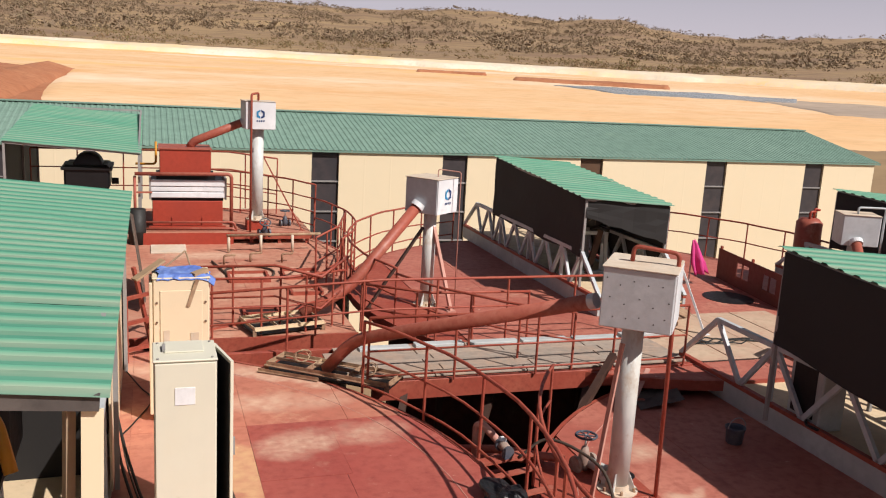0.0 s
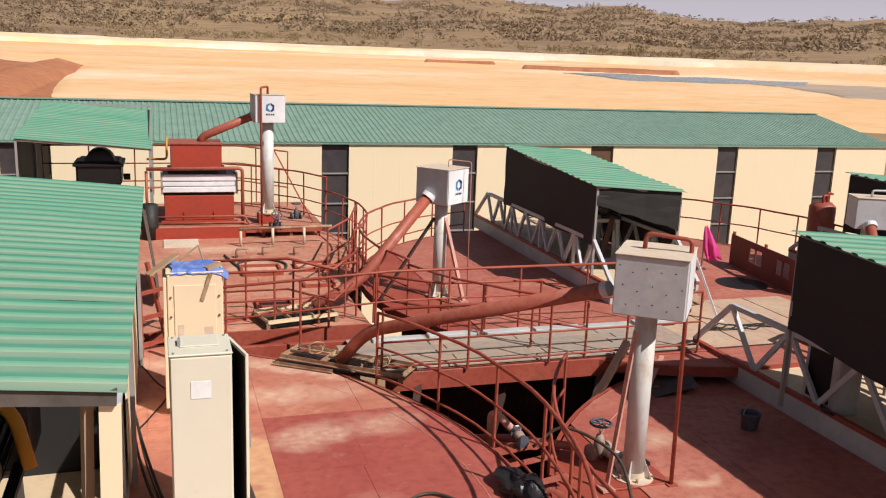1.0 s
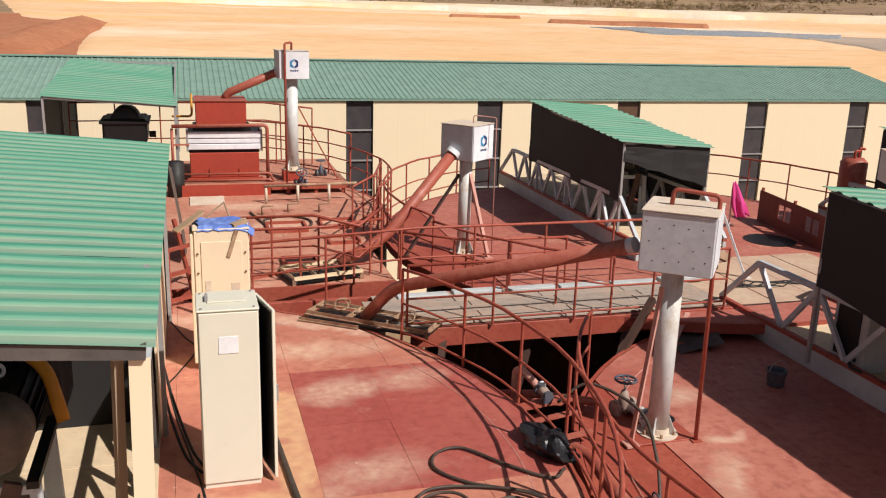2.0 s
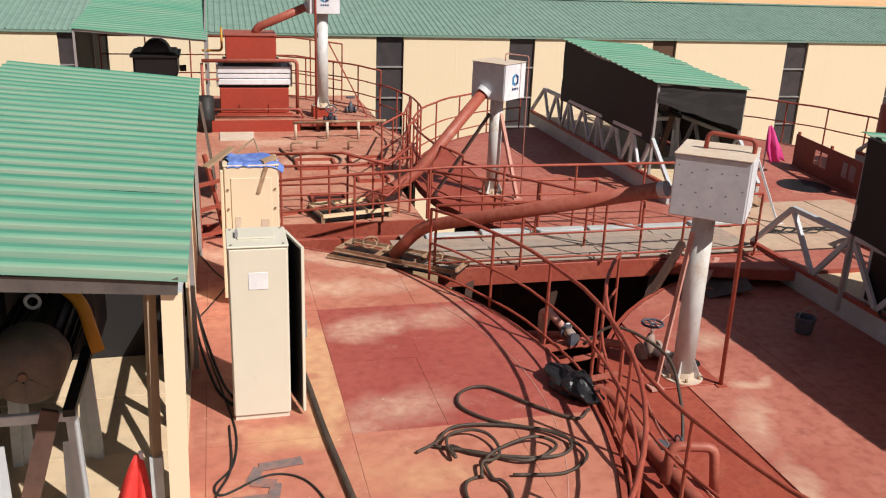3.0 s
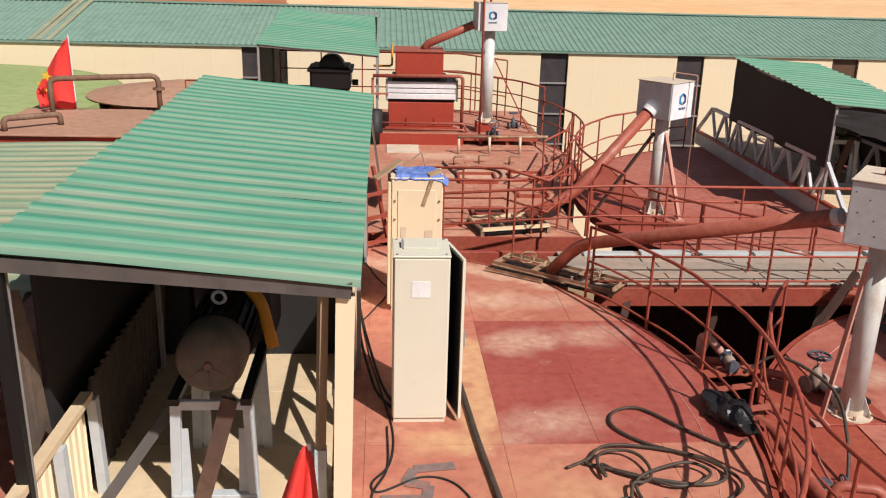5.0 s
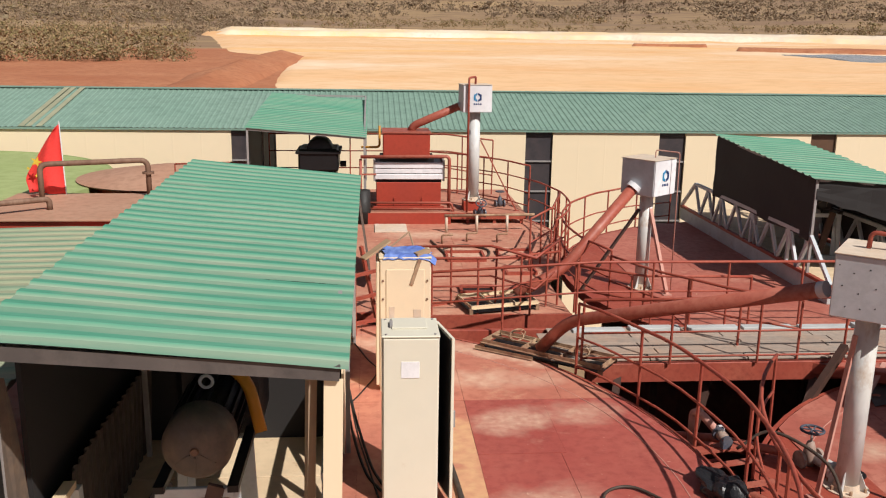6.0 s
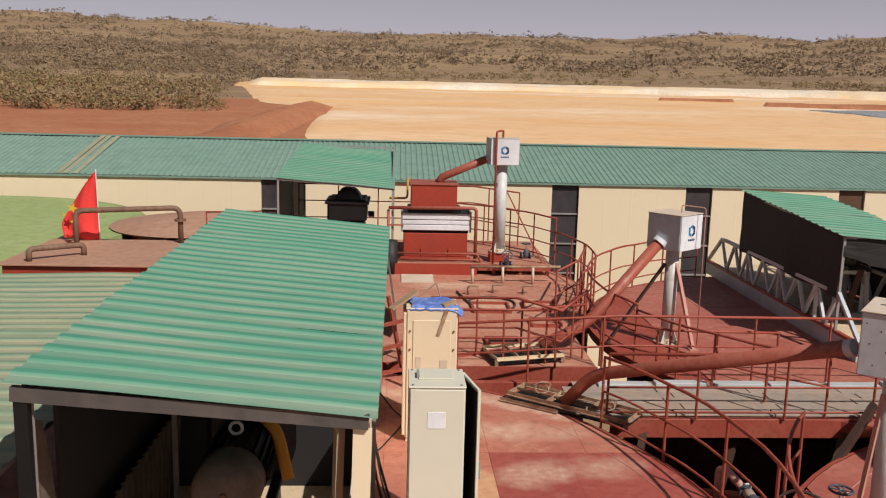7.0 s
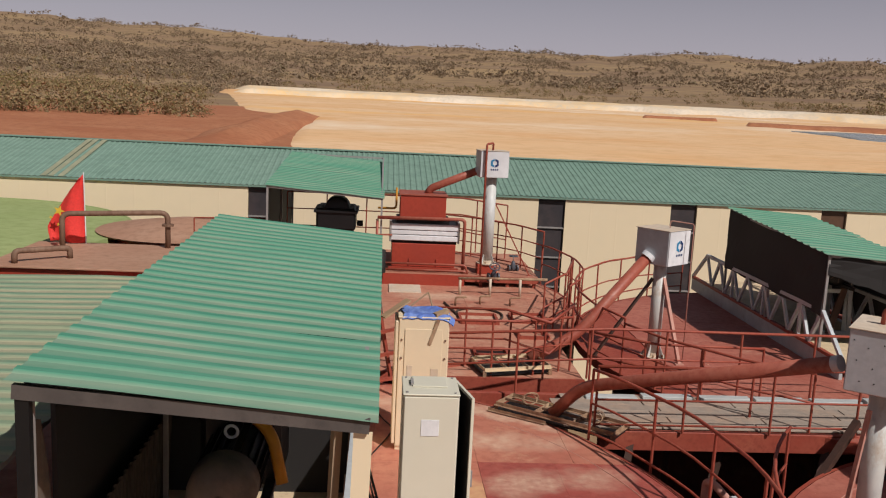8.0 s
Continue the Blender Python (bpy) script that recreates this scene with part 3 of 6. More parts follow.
def spread(count, r0, r1, a0, a1, lo, hi, seed, clear=None, pw=1.0):
    rng = np.random.default_rng(seed)
    out = []
    while len(out) < count:
        r, a = r0 + (r1 - r0) * rng.random() ** pw, rng.uniform(a0, a1)
        x, y = -r * math.sin(radians(a)), r * math.cos(radians(a))
        if noise.noise(Vector((x * 0.010, y * 0.014, seed))) < rng.uniform(-0.2, 0.3):
            continue
        if clear and clear(r, a):
            continue
        out.append((x, y, ground_z(x, y), rng.uniform(lo, hi) * (1.6 if rng.random() < 0.06 else 1)))
    return out


scrub("bushes", M_BUSH, "thicket of dry olive and brown bushland trees", spread(400, 188, 400, 9.5, 38, 2.2, 7.0, 3, lambda r, a: a < 10.5 + (r - 188) * 0.004), 20, 240, 0.05, 1, 0.06)
scrub("bushes", M_BUSH, "scattered dry bushes behind the sand flat", spread(1100, 445, 800, -62, 40, 1.8, 5.2, 5), 7, 60, 0.065, 2, 0.1)
scrub("bushes", M_BUSH_FAR, "dense scrub on the slope beside the sand", spread(1900, 400, 1250, 6.5, 42, 3.0, 7.0, 11, lambda r, a: a < 10 and r < 440), 5, 44, 0.075, 9, 0.11)
scrub("bushes", M_BUSH_FAR, "far dry bushes on the hill slopes", spread(8500, 760, 1960, -62, 42, 3.5, 9.0, 7, pw=0.9), 3, 14, 0.13, 3, 0.15)


# ---- long building behind the tanks ----
WX0, WX1, WY, WTOP, WBOT = -26.0, 35.4, 36.0, 0.95, -8.0
WINDOWS = [-5.1, 6.93, 12.6, 19.2, 25.9, 31.65]
house = thing("building", (WX0, WY, WBOT), "long cream sheet-clad hall with a low green roof", "building")
edges = [WX0] + [e for c in WINDOWS for e in (c - 0.57, c + 0.57)] + [WX1]
for a, b in zip(edges[::2], edges[1::2]):
    bm = bmesh.new()
    n = max(2, round((b - a) / 1.15))
    # shallow vertical ribs in the cladding
    pts = []
    for i in range(n):
        x = a + (b - a) * i / n
        w = (b - a) / n
        pts += [(x, 0), (x + w * 0.93, 0), (x + w * 0.95, -0.0018), (x + w * 0.98, -0.0018)]
    pts.append((b, 0))
    lo = [bm.verts.new((x, WY + d, WBOT)) for x, d in pts]
    hi = [bm.verts.new((x, WY + d, WTOP)) for x, d in pts]
    for i in range(len(pts) - 1):
        bm.faces.new((lo[i], lo[i + 1], hi[i + 1], hi[i]))
    box(bm, (a, WY + 0.02, WBOT), (b, WY + 0.2, WTOP))
    part("wall", bm, M_CREAM, house)
for y0, y1, x0, x1 in ((WY + 12, WY + 12.2, WX0, WX1), (WY, WY + 12, WX0, WX0 + 0.2), (WY, WY + 12, WX1 - 0.2, WX1)):
    bm = box(bmesh.new(), (x0, y0 + 0.21, WBOT), (x1, y1 - 0.01, WTOP))
    part("wall", bm, M_CREAM, house)
for c in WINDOWS:
    win = part("window", box(bmesh.new(), (c - 0.57, WY + 0.16, WBOT + 2), (c + 0.57, WY + 0.2, WTOP)), M_BROWNWIN if c == 19.2 else M_DARKWIN, house, "dark strip window with grey transoms")
    for k in range(5):
        z = WTOP - 1.27 * (k + 1)
        part("transom", box(bmesh.new(), (c - 0.57, WY + 0.03, z - 0.03), (c + 0.57, WY + 0.16, z + 0.03)), M_FRAME, win)
        part("pane", box(bmesh.new(), (c - 0.55, WY + 0.1, z + 0.03), (c + 0.55, WY + 0.12, z + 1.24)), M_BROWNWIN if c == 19.2 else M_DARKWIN, win)
# roof: two slopes of ribbed sheet
RIDGE_Y, RIDGE_Z = 42.0, 2.18
for y0, z0, y1, z1 in ((WY - 0.1, 0.985, RIDGE_Y, RIDGE_Z), (WY + 12.35, 0.94, RIDGE_Y, RIDGE_Z)):
    bm = corrugated(bmesh.new(), (WX0 - 0.3, y0, z0), (WX1 - WX0 + 0.6, 0, 0), (0, y1 - y0, z1 - z0), 0.24, 0.026, 4, 0.006)
    part("roof", bm, M_GREEN_FAR, house, "sun-bleached green ribbed roof sheets")
part("ridge_cap", bar(bmesh.new(), (WX0 - 0.3, RIDGE_Y, RIDGE_Z + 0.02), (WX1 + 0.3, RIDGE_Y, RIDGE_Z + 0.02), 0.62, 0.04), M_GREEN_FAR, house)
part("gutter", box(bmesh.new(), (WX0 - 0.3, WY - 0.09, 0.9), (WX1 + 0.3, WY - 0.03, 0.978)), M_GREEN_FAR, house)
for x in (-13.78, -13.5, -13.1):
    bm = bar(bmesh.new(), (x, WY - 0.09, 1.02), (x, RIDGE_Y - 0.3, RIDGE_Z + 0.025), 0.22, 0.012)
    part("roof_light", bm, M_PALE_SHEET, house, "pale translucent roof strip")

# ---- tanks ----
TANKS = {"a": (-2.16, 8.25, 5.94, 0.0), "b": (-1.45, 20.3, 5.94, 0.0), "c": (9.5, 16.6, 5.6, 0.0), "d": (9.6, 6.6, 5.65, -0.3), "f": (20.6, 12.4, 5.94, -0.1)}
LABELS = {"a": "round steel leach tank with a red oxide plated deck", "b": "round steel leach tank with a dusty red deck",
          "c": "round steel leach tank crossed by a truss bridge", "d": "round steel leach tank with a sunlit red deck", "f": "far round steel leach tank"}
DECKS = []
for key, (cx, cy, r, z) in TANKS.items():
    tank = thing("leach_tank", (cx, cy, -8.0), LABELS[key], "tank", "leach tanks")
    bm = bmesh.new()
    # the middle tank's shell is set back so deck and walkway shade it
    inset = 0.9 if key == "c" else 0.02
    lathe(bm, (cx, cy, 0), [(-8, r - inset), (z - 0.06, r - inset)], 72, cap=False)
    part("shell", bm, M_SHELL, tank, "red shell darkened for the shade of the gap")
    bm = bmesh.new()
    lathe(bm, (cx, cy, 0), [(z - 0.16, r - 0.02), (z - 0.16, r + 0.045), (z + 0.004, r + 0.045), (z + 0.004, r - 0.015)], 72, cap=False)
    part("rim", bm, M_RED, tank)
    deck = part("deck", lathe(bmesh.new(), (cx, cy, 0), [(z - 0.05, r - 0.03), (z - 0.016, r - 0.03)], 72), M_RED, tank, "red oxide steel deck")
    DECKS.append((key, cx, cy, r - 0.02, z, deck))

# pale green tank and brown lids beside the first row
gt = thing("thickener_tank", (-15.5, 27.5, -8), "wide round tank painted pale green", "tank")
part("wall", lathe(bmesh.new(), (-15.5, 27.5, 0), [(-8, 7.3), (0.2, 7.3), (0.2, 7.22), (-0.1, 7.22)], 72, cap=False), M_PALEGREEN, gt)
part("cover", lathe(bmesh.new(), (-15.5, 27.5, 0), [(0.19, 7.28), (0.3, 0.3)], 72), M_PALEGREEN, gt)
st = thing("supply_tank", (-7.8, 23, -8), "red steel tank with a tan dusty flat top", "tank")
part("wall", box(bmesh.new(), (-9.75, 21.4, -8), (-4.4, 24.9, 0.2), 0.03), M_REDBOX, st)
part("cover", box(bmesh.new(), (-9.85, 21.3, 0.2), (-4.3, 25.0, 0.25), 0.01), M_LID, st)
part("stiffener", box(bmesh.new(), (-7.9, 21.33, -1.2), (-7.82, 21.4, -0.03)), M_REDBOX, st)
rt = thing("round_lid_tank", (-6.4, 28.2, -8), "red steel tank under a tan round lid", "tank")
part("wall", lathe(bmesh.new(), (-6.4, 28.2, 0), [(-8, 2.35), (0.12, 2.35)], 48), M_REDBOX, rt)
part("lid", lathe(bmesh.new(), (-6.4, 28.2, 0), [(0.2, 2.75), (0.24, 2.78), (0.62, 0.3), (0.64, 0.0)], 48), M_LID, rt, "tan dusty cone lid")
for k in range(6):
    u = radians(60 * k + 20)
    part("bracket", bar(bmesh.new(), (-6.4 + 2.3 * math.cos(u), 28.2 + 2.3 * math.sin(u), 0.1), (-6.4 + 2.6 * math.cos(u), 28.2 + 2.6 * math.sin(u), 0.2), 0.1, 0.1), M_DUSTIRON, rt)


def vent(path, label, flange=None, mat=None):
    ob = thing("vent_pipe", path[0], label, "pipe", "vent pipes")
    part("pipe", sweep(bmesh.new(), bend(path, 0.22), 0.075, 10), mat or M_RUSTWOOD, ob, smooth=True)
    if flange:
        part("flange", lathe(bmesh.new(), flange, [(-0.03, 0.16), (0.03, 0.16)], 14), mat or M_RUSTWOOD, ob)
    return ob


vent([(-8.85, 24.0, 0.25), (-8.85, 24.0, 1.2), (-6.17, 24.6, 1.25), (-6.17, 24.6, 0.25)], "brown bent pipe arching over the tan lid", (-6.17, 24.6, 0.9))
vent([(-9.2, 21.7, 0.25), (-9.2, 21.7, 0.55), (-8.17, 22.6, 0.52), (-8.17, 22.6, 0.25)], "low brown bent pipe on the flat tank top")


# ---- bridges with canopies over the tanks ----
def truss_side(parent, x, ya, yb, z, top, bay):
    """One truss side: chords, slanted ends and zigzag angles with posts."""
    part("top_chord", bar(bmesh.new(), (x, ya + 0.9, z + top), (x, yb - 0.9, z + top), 0.075, 0.075), M_TRUSS, parent)
    part("bottom_chord", bar(bmesh.new(), (x, ya, z + 0.34), (x, yb, z + 0.34), 0.085, 0.06), M_RED, parent, "red rusty chord")
    for a, b in ((ya, ya + 0.9), (yb, yb - 0.9)):
        part("end_brace", bar(bmesh.new(), (x, a, z + 0.36), (x, b, z + top), 0.07, 0.07), M_TRUSS, parent)
    n = max(2, round((yb - ya - 1.8) / bay))
    for i in range(n):
        y0, y1 = ya + 0.9 + (yb - ya - 1.8) * i / n, ya + 0.9 + (yb - ya - 1.8) * (i + 1) / n
        ym = (y0 + y1) / 2
        part("diagonal", bar(bmesh.new(), (x, y0, z + top), (x, ym, z + 0.36), 0.055, 0.075), M_TRUSS, parent)
        part("diagonal", bar(bmesh.new(), (x, ym, z + 0.36), (x, y1, z + top), 0.055, 0.075), M_TRUSS, parent)
        if i % 2:
            part("upright", bar(bmesh.new(), (x, y0, z + 0.36), (x, y0, z + top), 0.06, 0.06), M_TRUSS, parent)


def bridge(x0, x1, ya, yb, z, top, label, bay=0.92):
    ob = thing("truss_bridge", ((x0 + x1) / 2, ya, z), label, "bridge", "tank bridges")
    for x in (x0, x1):
        part("girder", box(bmesh.new(), (x - 0.035, ya, z + 0.0), (x + 0.035, yb, z + 0.31), 0.006), M_GIRDER, ob, "weathered pale girder")
        truss_side(ob, x, ya, yb, z, top, bay)
    n = max(1, round((yb - ya) / 1.1))
    for i in range(n):
        a, b = ya + (yb - ya) * i / n, ya + (yb - ya) * (i + 1) / n
        part("floor_plate", box(bmesh.new(), (x0 + 0.05, a + 0.006, z + 0.22 + 0.003 * (i % 3)), (x1 - 0.05, b - 0.006, z + 0.25 + 0.003 * (i % 3))), M_FLOOR, ob)
    return ob


def canopy(x0, x1, y0, y1, zs, floor, label, screens="lnf", low=0.95, overhang=0.12, net_low=None, shelter="canopy", sheet_mat=None, dip=0.0, laps=2):
    """Steel posts, a sloping green sheet roof and dark shade nets. zs: near left, near right, far left, far right."""
    nl, nr, fl, fr = zs
    ob = thing(shelter, ((x0 + x1) / 2, y0, floor), label, "shelter", "tank canopies")
    for x, y, z in ((x0, y0, nl), (x1, y0, nr), (x0, y1, fl), (x1, y1, fr), (x0, (y0 + y1) / 2, (nl + fl) / 2), (x1, (y0 + y1) / 2, (nr + fr) / 2)):
        part("post", bar(bmesh.new(), (x, y, floor), (x, y, z - 0.03), 0.05, 0.05), M_FRAME, ob)
    for a, b in (((x0, y0, nl), (x1, y0, nr)), ((x0, y1, fl), (x1, y1, fr)), ((x0, y0, nl), (x0, y1, fl)), ((x1, y0, nr), (x1, y1, fr))):
        part("beam", bar(bmesh.new(), Vector(a) - Vector((0, 0, 0.03)), Vector(b) - Vector((0, 0, 0.03)), 0.05, 0.05), M_FRAME, ob)
    o = overhang
    half = (y1 - y0 + 2 * o) / laps
    for k in range(laps):
        ya = y0 - o + half * k
        za = nl + (fl - nl) * (ya - y0) / (y1 - y0)
        slope = (fl - nl) / (y1 - y0)
        bm = corrugated(bmesh.new(), (x0 - o, ya - 0.03 * k, za + 0.01 + 0.013 * k), (0, half + 0.03 * k, slope * (half + 0.03 * k)), (x1 - x0 + 2 * o, 0, (nr - nl) * (1 + 2 * o / (x1 - x0))), 0.28, 0.022, 10, 0.007)
        part("roof_sheet", bm, sheet_mat or M_GREEN, ob, "green corrugated sheet")

    def net(p, q, zp, zq, lowp, lowq):
        bm = bmesh.new()
        p, q = Vector((*p, 0)), Vector((*q, 0))
        out = (q - p).cross(Vector((0, 0, 1))).normalized() * 0.035
        n = max(4, int((q - p).length / 0.25))
        cols = []
        for i in range(n + 1):
            u = i / n
            c = p.lerp(q, u) + out
            zt, zb = zp + (zq - zp) * u - 0.02, lowp + (lowq - lowp) * u
            col = []
            for j in range(6):
                v = j / 5
                w = 0.03 * noise.noise(Vector((u * 5, v * 3, p.y)))
                col.append((c + out.normalized() * w, zb + (zt - zb) * v + (0.02 * math.sin(u * 17) if j == 0 else 0)))
            cols.append([bm.verts.new((a.x, a.y, zz)) for a, zz in col])
        for a, b in zip(cols, cols[1:]):
            for j in range(5):
                bm.faces.new((a[j], b[j], b[j + 1], a[j + 1]))
        thicken(bm, 0.006)
        part("shade_net", bm, M_NET, ob, "black shade net")

    lw = floor + low if net_low is None else net_low
    if "l" in screens:
        net((x0, y1), (x0, y0), fl, nl, lw, lw - dip)
    if "r" in screens:
        net((x1, y0), (x1, y1), nr, fr, lw - 0.6, lw - 0.6)
    if "n" in screens:
        net((x0, y0), (x1, y0), nl, nr, floor + 1.55, floor + 1.0)
    if "f" in screens:
        net((x1, y1), (x0, y1), fr, fl, lw, lw)
    return ob


bridge(8.3, 10.2, 14.7, 22.6, 0.0, 1.08, "pale grey truss bridge with a dusty floor over the tank")
canopy(8.3, 10.2, 15.6, 20.45, (2.19, 2.06, 2.46, 2.33), 0.25, "green-roofed canopy hung with black shade net over the bridge", "lnr", 0.75, 0.1)
bridge(8.6, 10.5, 2.2, 12.3, -0.3, 1.2, "pale grey truss bridge with a dusty plate floor", 1.4)
canopy(8.26, 10.1, 4.9, 9.65, (2.2, 2.06, 2.4, 2.28), -0.05, "green-roofed canopy with black shade net beside the near column", "lnfr", 1.13, 0.1, dip=0.45)
bridge(14.75, 16.7, 8.0, 17.6, -0.1, 1.08, "far pale truss bridge")
canopy(14.75, 16.7, 10.5, 15.9, (2.2, 2.05, 2.35, 2.25), 0.15, "far green-roofed canopy with black shade net", "lnf", 0.9, 0.1)


# ---- agitator drives ----
def agitator(x, y, floor, label, dusty=True, near=True):
    """A drive lying on a white stand: motor barrel with cooling fins and end cover, coupling guard, gearbox."""
    ob = thing("agitator_drive", (x, y, floor), label, "motor", "agitator drives")
    for sx in (-0.3, 0.3):
        for k, sy in enumerate((0.0, 0.9)):
            part("stand_leg", bar(bmesh.new(), (x + sx * 1.12, y + sy, floor), (x + sx, y + sy + (0.05 if k == 0 else 0), floor + 0.98), 0.085, 0.07, up=(0, 1, 0)), M_TRUSS, ob, "white painted leg")
            part("stand_gusset", bar(bmesh.new(), (x + sx * 0.8, y + sy + 0.01, floor), (x + sx * 0.86, y + sy + 0.05, floor + 0.7), 0.012, 0.09, up=(1, 0, 0)), M_TRUSS, ob)
        part("stand_rail", bar(bmesh.new(), (x + sx, y - 0.05, floor + 1.0), (x + sx, y + 1.5, floor + 1.0), 0.09, 0.06), M_MOTOR, ob)
    part("stand_foot", box(bmesh.new(), (x - 0.36, y - 0.05, floor), (x + 0.36, y + 0.05, floor + 0.1), 0.006), M_TRUSS, ob)
    part("stand_top", box(bmesh.new(), (x - 0.3, y, floor + 0.9), (x + 0.3, y + 0.05, floor + 0.985), 0.006), M_TRUSS, ob)
    part("stay", bar(bmesh.new(), (x - 0.12, y - 0.05, floor + 0.03), (x + 0.16, y + 0.02, floor + 1.0), 0.14, 0.05, up=(0, 1, 0)), M_STAY, ob, "brown channel leaning on the stand")
    part("stay", bar(bmesh.new(), (x - 0.95, y - 0.05, floor + 0.03), (x - 0.33, y + 0.4, floor + 0.85), 0.1, 0.04, up=(0, 1, 0)), M_DARKSTEEL, ob)
    c = Vector((x, y + 0.06, floor + 1.32))
    part("motor_cover", lathe(bmesh.new(), c, [(-0.07, 0.05), (-0.065, 0.16), (-0.03, 0.25), (0.04, 0.292), (0.3, 0.295)], 32, axis=(0, 1, 0)), M_DUSTY if dusty else M_MOTOR, ob, "dust-covered round end cover", smooth=True)
    bm = lathe(bmesh.new(), c, [(0.3, 0.26), (1.0, 0.26)], 32, axis=(0, 1, 0))
    barrel = part("motor_barrel", bm, M_MOTOR, ob)
    for k in range(22):
        u = 2 * math.pi * k / 22
        d = Vector((math.cos(u), 0, math.sin(u)))
        part("cooling_fin", bar(bmesh.new(), c + Vector((0, 0.32, 0)) + d * 0.275, c + Vector((0, 0.98, 0)) + d * 0.275, 0.012, 0.05, up=d), M_MOTOR, barrel)
    part("hub", lathe(bmesh.new(), c + Vector((0, -0.09, 0)), [(0, 0.03), (0.04, 0.045)], 12, axis=(0, 1, 0)), M_RUSTWOOD, ob)
    for k in range(3):
        u = radians(-90 + (k - 1) * 55)
        part("cover_rib", bar(bmesh.new(), c + Vector((0.05 * math.cos(u), -0.075, 0.05 * math.sin(u))), c + Vector((0.2 * math.cos(u), -0.052, 0.2 * math.sin(u))), 0.014, 0.014), M_DUSTY, ob)
    ring = [c + Vector((0.055 * math.cos(2 * math.pi * i / 14), 0.55, 0.36 + 0.055 * math.sin(2 * math.pi * i / 14))) for i in range(14)]
    part("lifting_eye", sweep(bmesh.new(), ring, 0.016, 6, closed=True), M_TRUSS, ob, smooth=True)
    part("gearbox", box(bmesh.new(), (x - 0.38, y + 1.1, floor + 0.9), (x + 0.38, y + 1.95, floor + 1.75), 0.06), M_MOTOR, ob, "black gearbox housing")
    part("guard", sweep(bmesh.new(), bend([(x + 0.12, y + 0.9, floor + 1.74), (x + 0.34, y + 0.75, floor + 1.62), (x + 0.46, y + 0.6, floor + 1.2)], 0.2), 0.055, 8), M_YELLOW, ob, "orange-yellow coupling guard", smooth=True)
    return ob


agitator(-1.47, 6.62, 0.02, "black agitator motor with a dusty cover on a white stand")
agitator(9.3, 17.0, 0.26, "black agitator motor under the canopy", dusty=False)
agitator(9.6, 7.0, -0.04, "black agitator motor in the netted shelter", dusty=False)
ga = thing("gearbox_drive", (-1.35, 23.0, 0.0), "black gearbox with a rounded hood under the far canopy", "gearbox")
part("stand", box(bmesh.new(), (-1.85, 22.9, 0.0), (-0.95, 24.2, 1.2), 0.03), M_MOTOR, ga)
part("housing", box(bmesh.new(), (-1.92, 22.85, 1.2), (-0.88, 24.1, 1.78), 0.05), M_MOTOR, ga)
part("hood", lathe(bmesh.new(), (-1.38, 22.95, 1.72), [(0, 0.31), (0.03, 0.34), (0.75, 0.34), (0.8, 0.3)], 28, axis=(0, 1, 0)), M_MOTOR, ga, smooth=True)
part("flange", box(bmesh.new(), (-1.98, 22.8, 1.66), (-0.82, 24.15, 1.73), 0.01), M_MOTOR, ga)
part("outlet", lathe(bmesh.new(), (-0.85, 23.3, 1.35), [(0, 0.08), (0.16, 0.08)], 12, axis=(1, 0, 0)), M_MOTOR, ga)

# ---- shed over the first tank's drive ----
shed = canopy(-2.52, -0.3, 5.5, 12.9, (2.74, 2.53, 2.79, 2.59), 0.02, "open-fronted shed with a green corrugated roof over the drive", "f", 0.0, 0.12, shelter="drive_shed", laps=4)
for i in range(9):
    y = 5.35 + 1.1 * i
    part("floor_plate", box(bmesh.new(), (-2.62, y, -0.002), (-0.36, y + 1.09, 0.024 + 0.003 * (i % 2)), 0.004), M_FLOOR, shed, "cream floor plate")
part("floor_lug", box(bmesh.new(), (-1.62, 6.26, 0.026), (-1.4, 6.4, 0.06), 0.006), M_FLOOR, shed)
part("floor_lug", box(bmesh.new(), (-1.2, 6.5, 0.026), (-1.05, 6.58, 0.05), 0.006), M_DUSTIRON, shed)
# cream upright sheet and bracing along the deck side
part("side_sheet", box(bmesh.new(), (-0.37, 6.3, 0.0), (-0.345, 6.95, 2.28)), M_CREAM, shed, "cream sheet on the deck side")
part("side_sheet", box(bmesh.new(), (-0.37, 9.2, 0.0), (-0.345, 13.9, 1.6)), M_CREAM, shed)
part("flashing", bar(bmesh.new(), (-0.335, 5.45, 0.02), (-0.283, 5.45, 2.42), 0.014, 0.13, up=(1, 0, 0)), M_CREAM, shed, "cream flashing strip")
part("door_post", bar(bmesh.new(), (-0.56, 6.62, 0.55), (-0.5, 6.5, 2.3), 0.07, 0.07), M_TAN, shed, "tan wooden post")
part("door_post", bar(bmesh.new(), (-0.56, 6.62, 0.02), (-0.56, 6.62, 0.55), 0.1, 0.1), M_TRUSS, shed, "white post foot")
for i in range(7):
    y = 6.75 + i * 1.1
    part("side_post", bar(bmesh.new(), (-0.42, y, 0.02), (-0.42, y, 1.1), 0.07, 0.07), M_TRUSS, shed)
    part("side_brace", bar(bmesh.new(), (-0.45, y + 0.05, 0.1), (-0.45, y + 1.05, 1.05), 0.06, 0.05), M_RUSTWOOD, shed)
# added sheet that blocks the sun and darkens the shed; the side is open
part("sun_blocker", box(bmesh.new(), (-0.40, 9.3, 0.6), (-0.385, 12.8, 2.45)), M_NET, shed, "added dark sheet that keeps sun out of the shed")
part("side_chord", bar(bmesh.new(), (-0.42, 6.6, 1.1), (-0.42, 15.0, 1.1), 0.07, 0.07), M_TRUSS, shed)
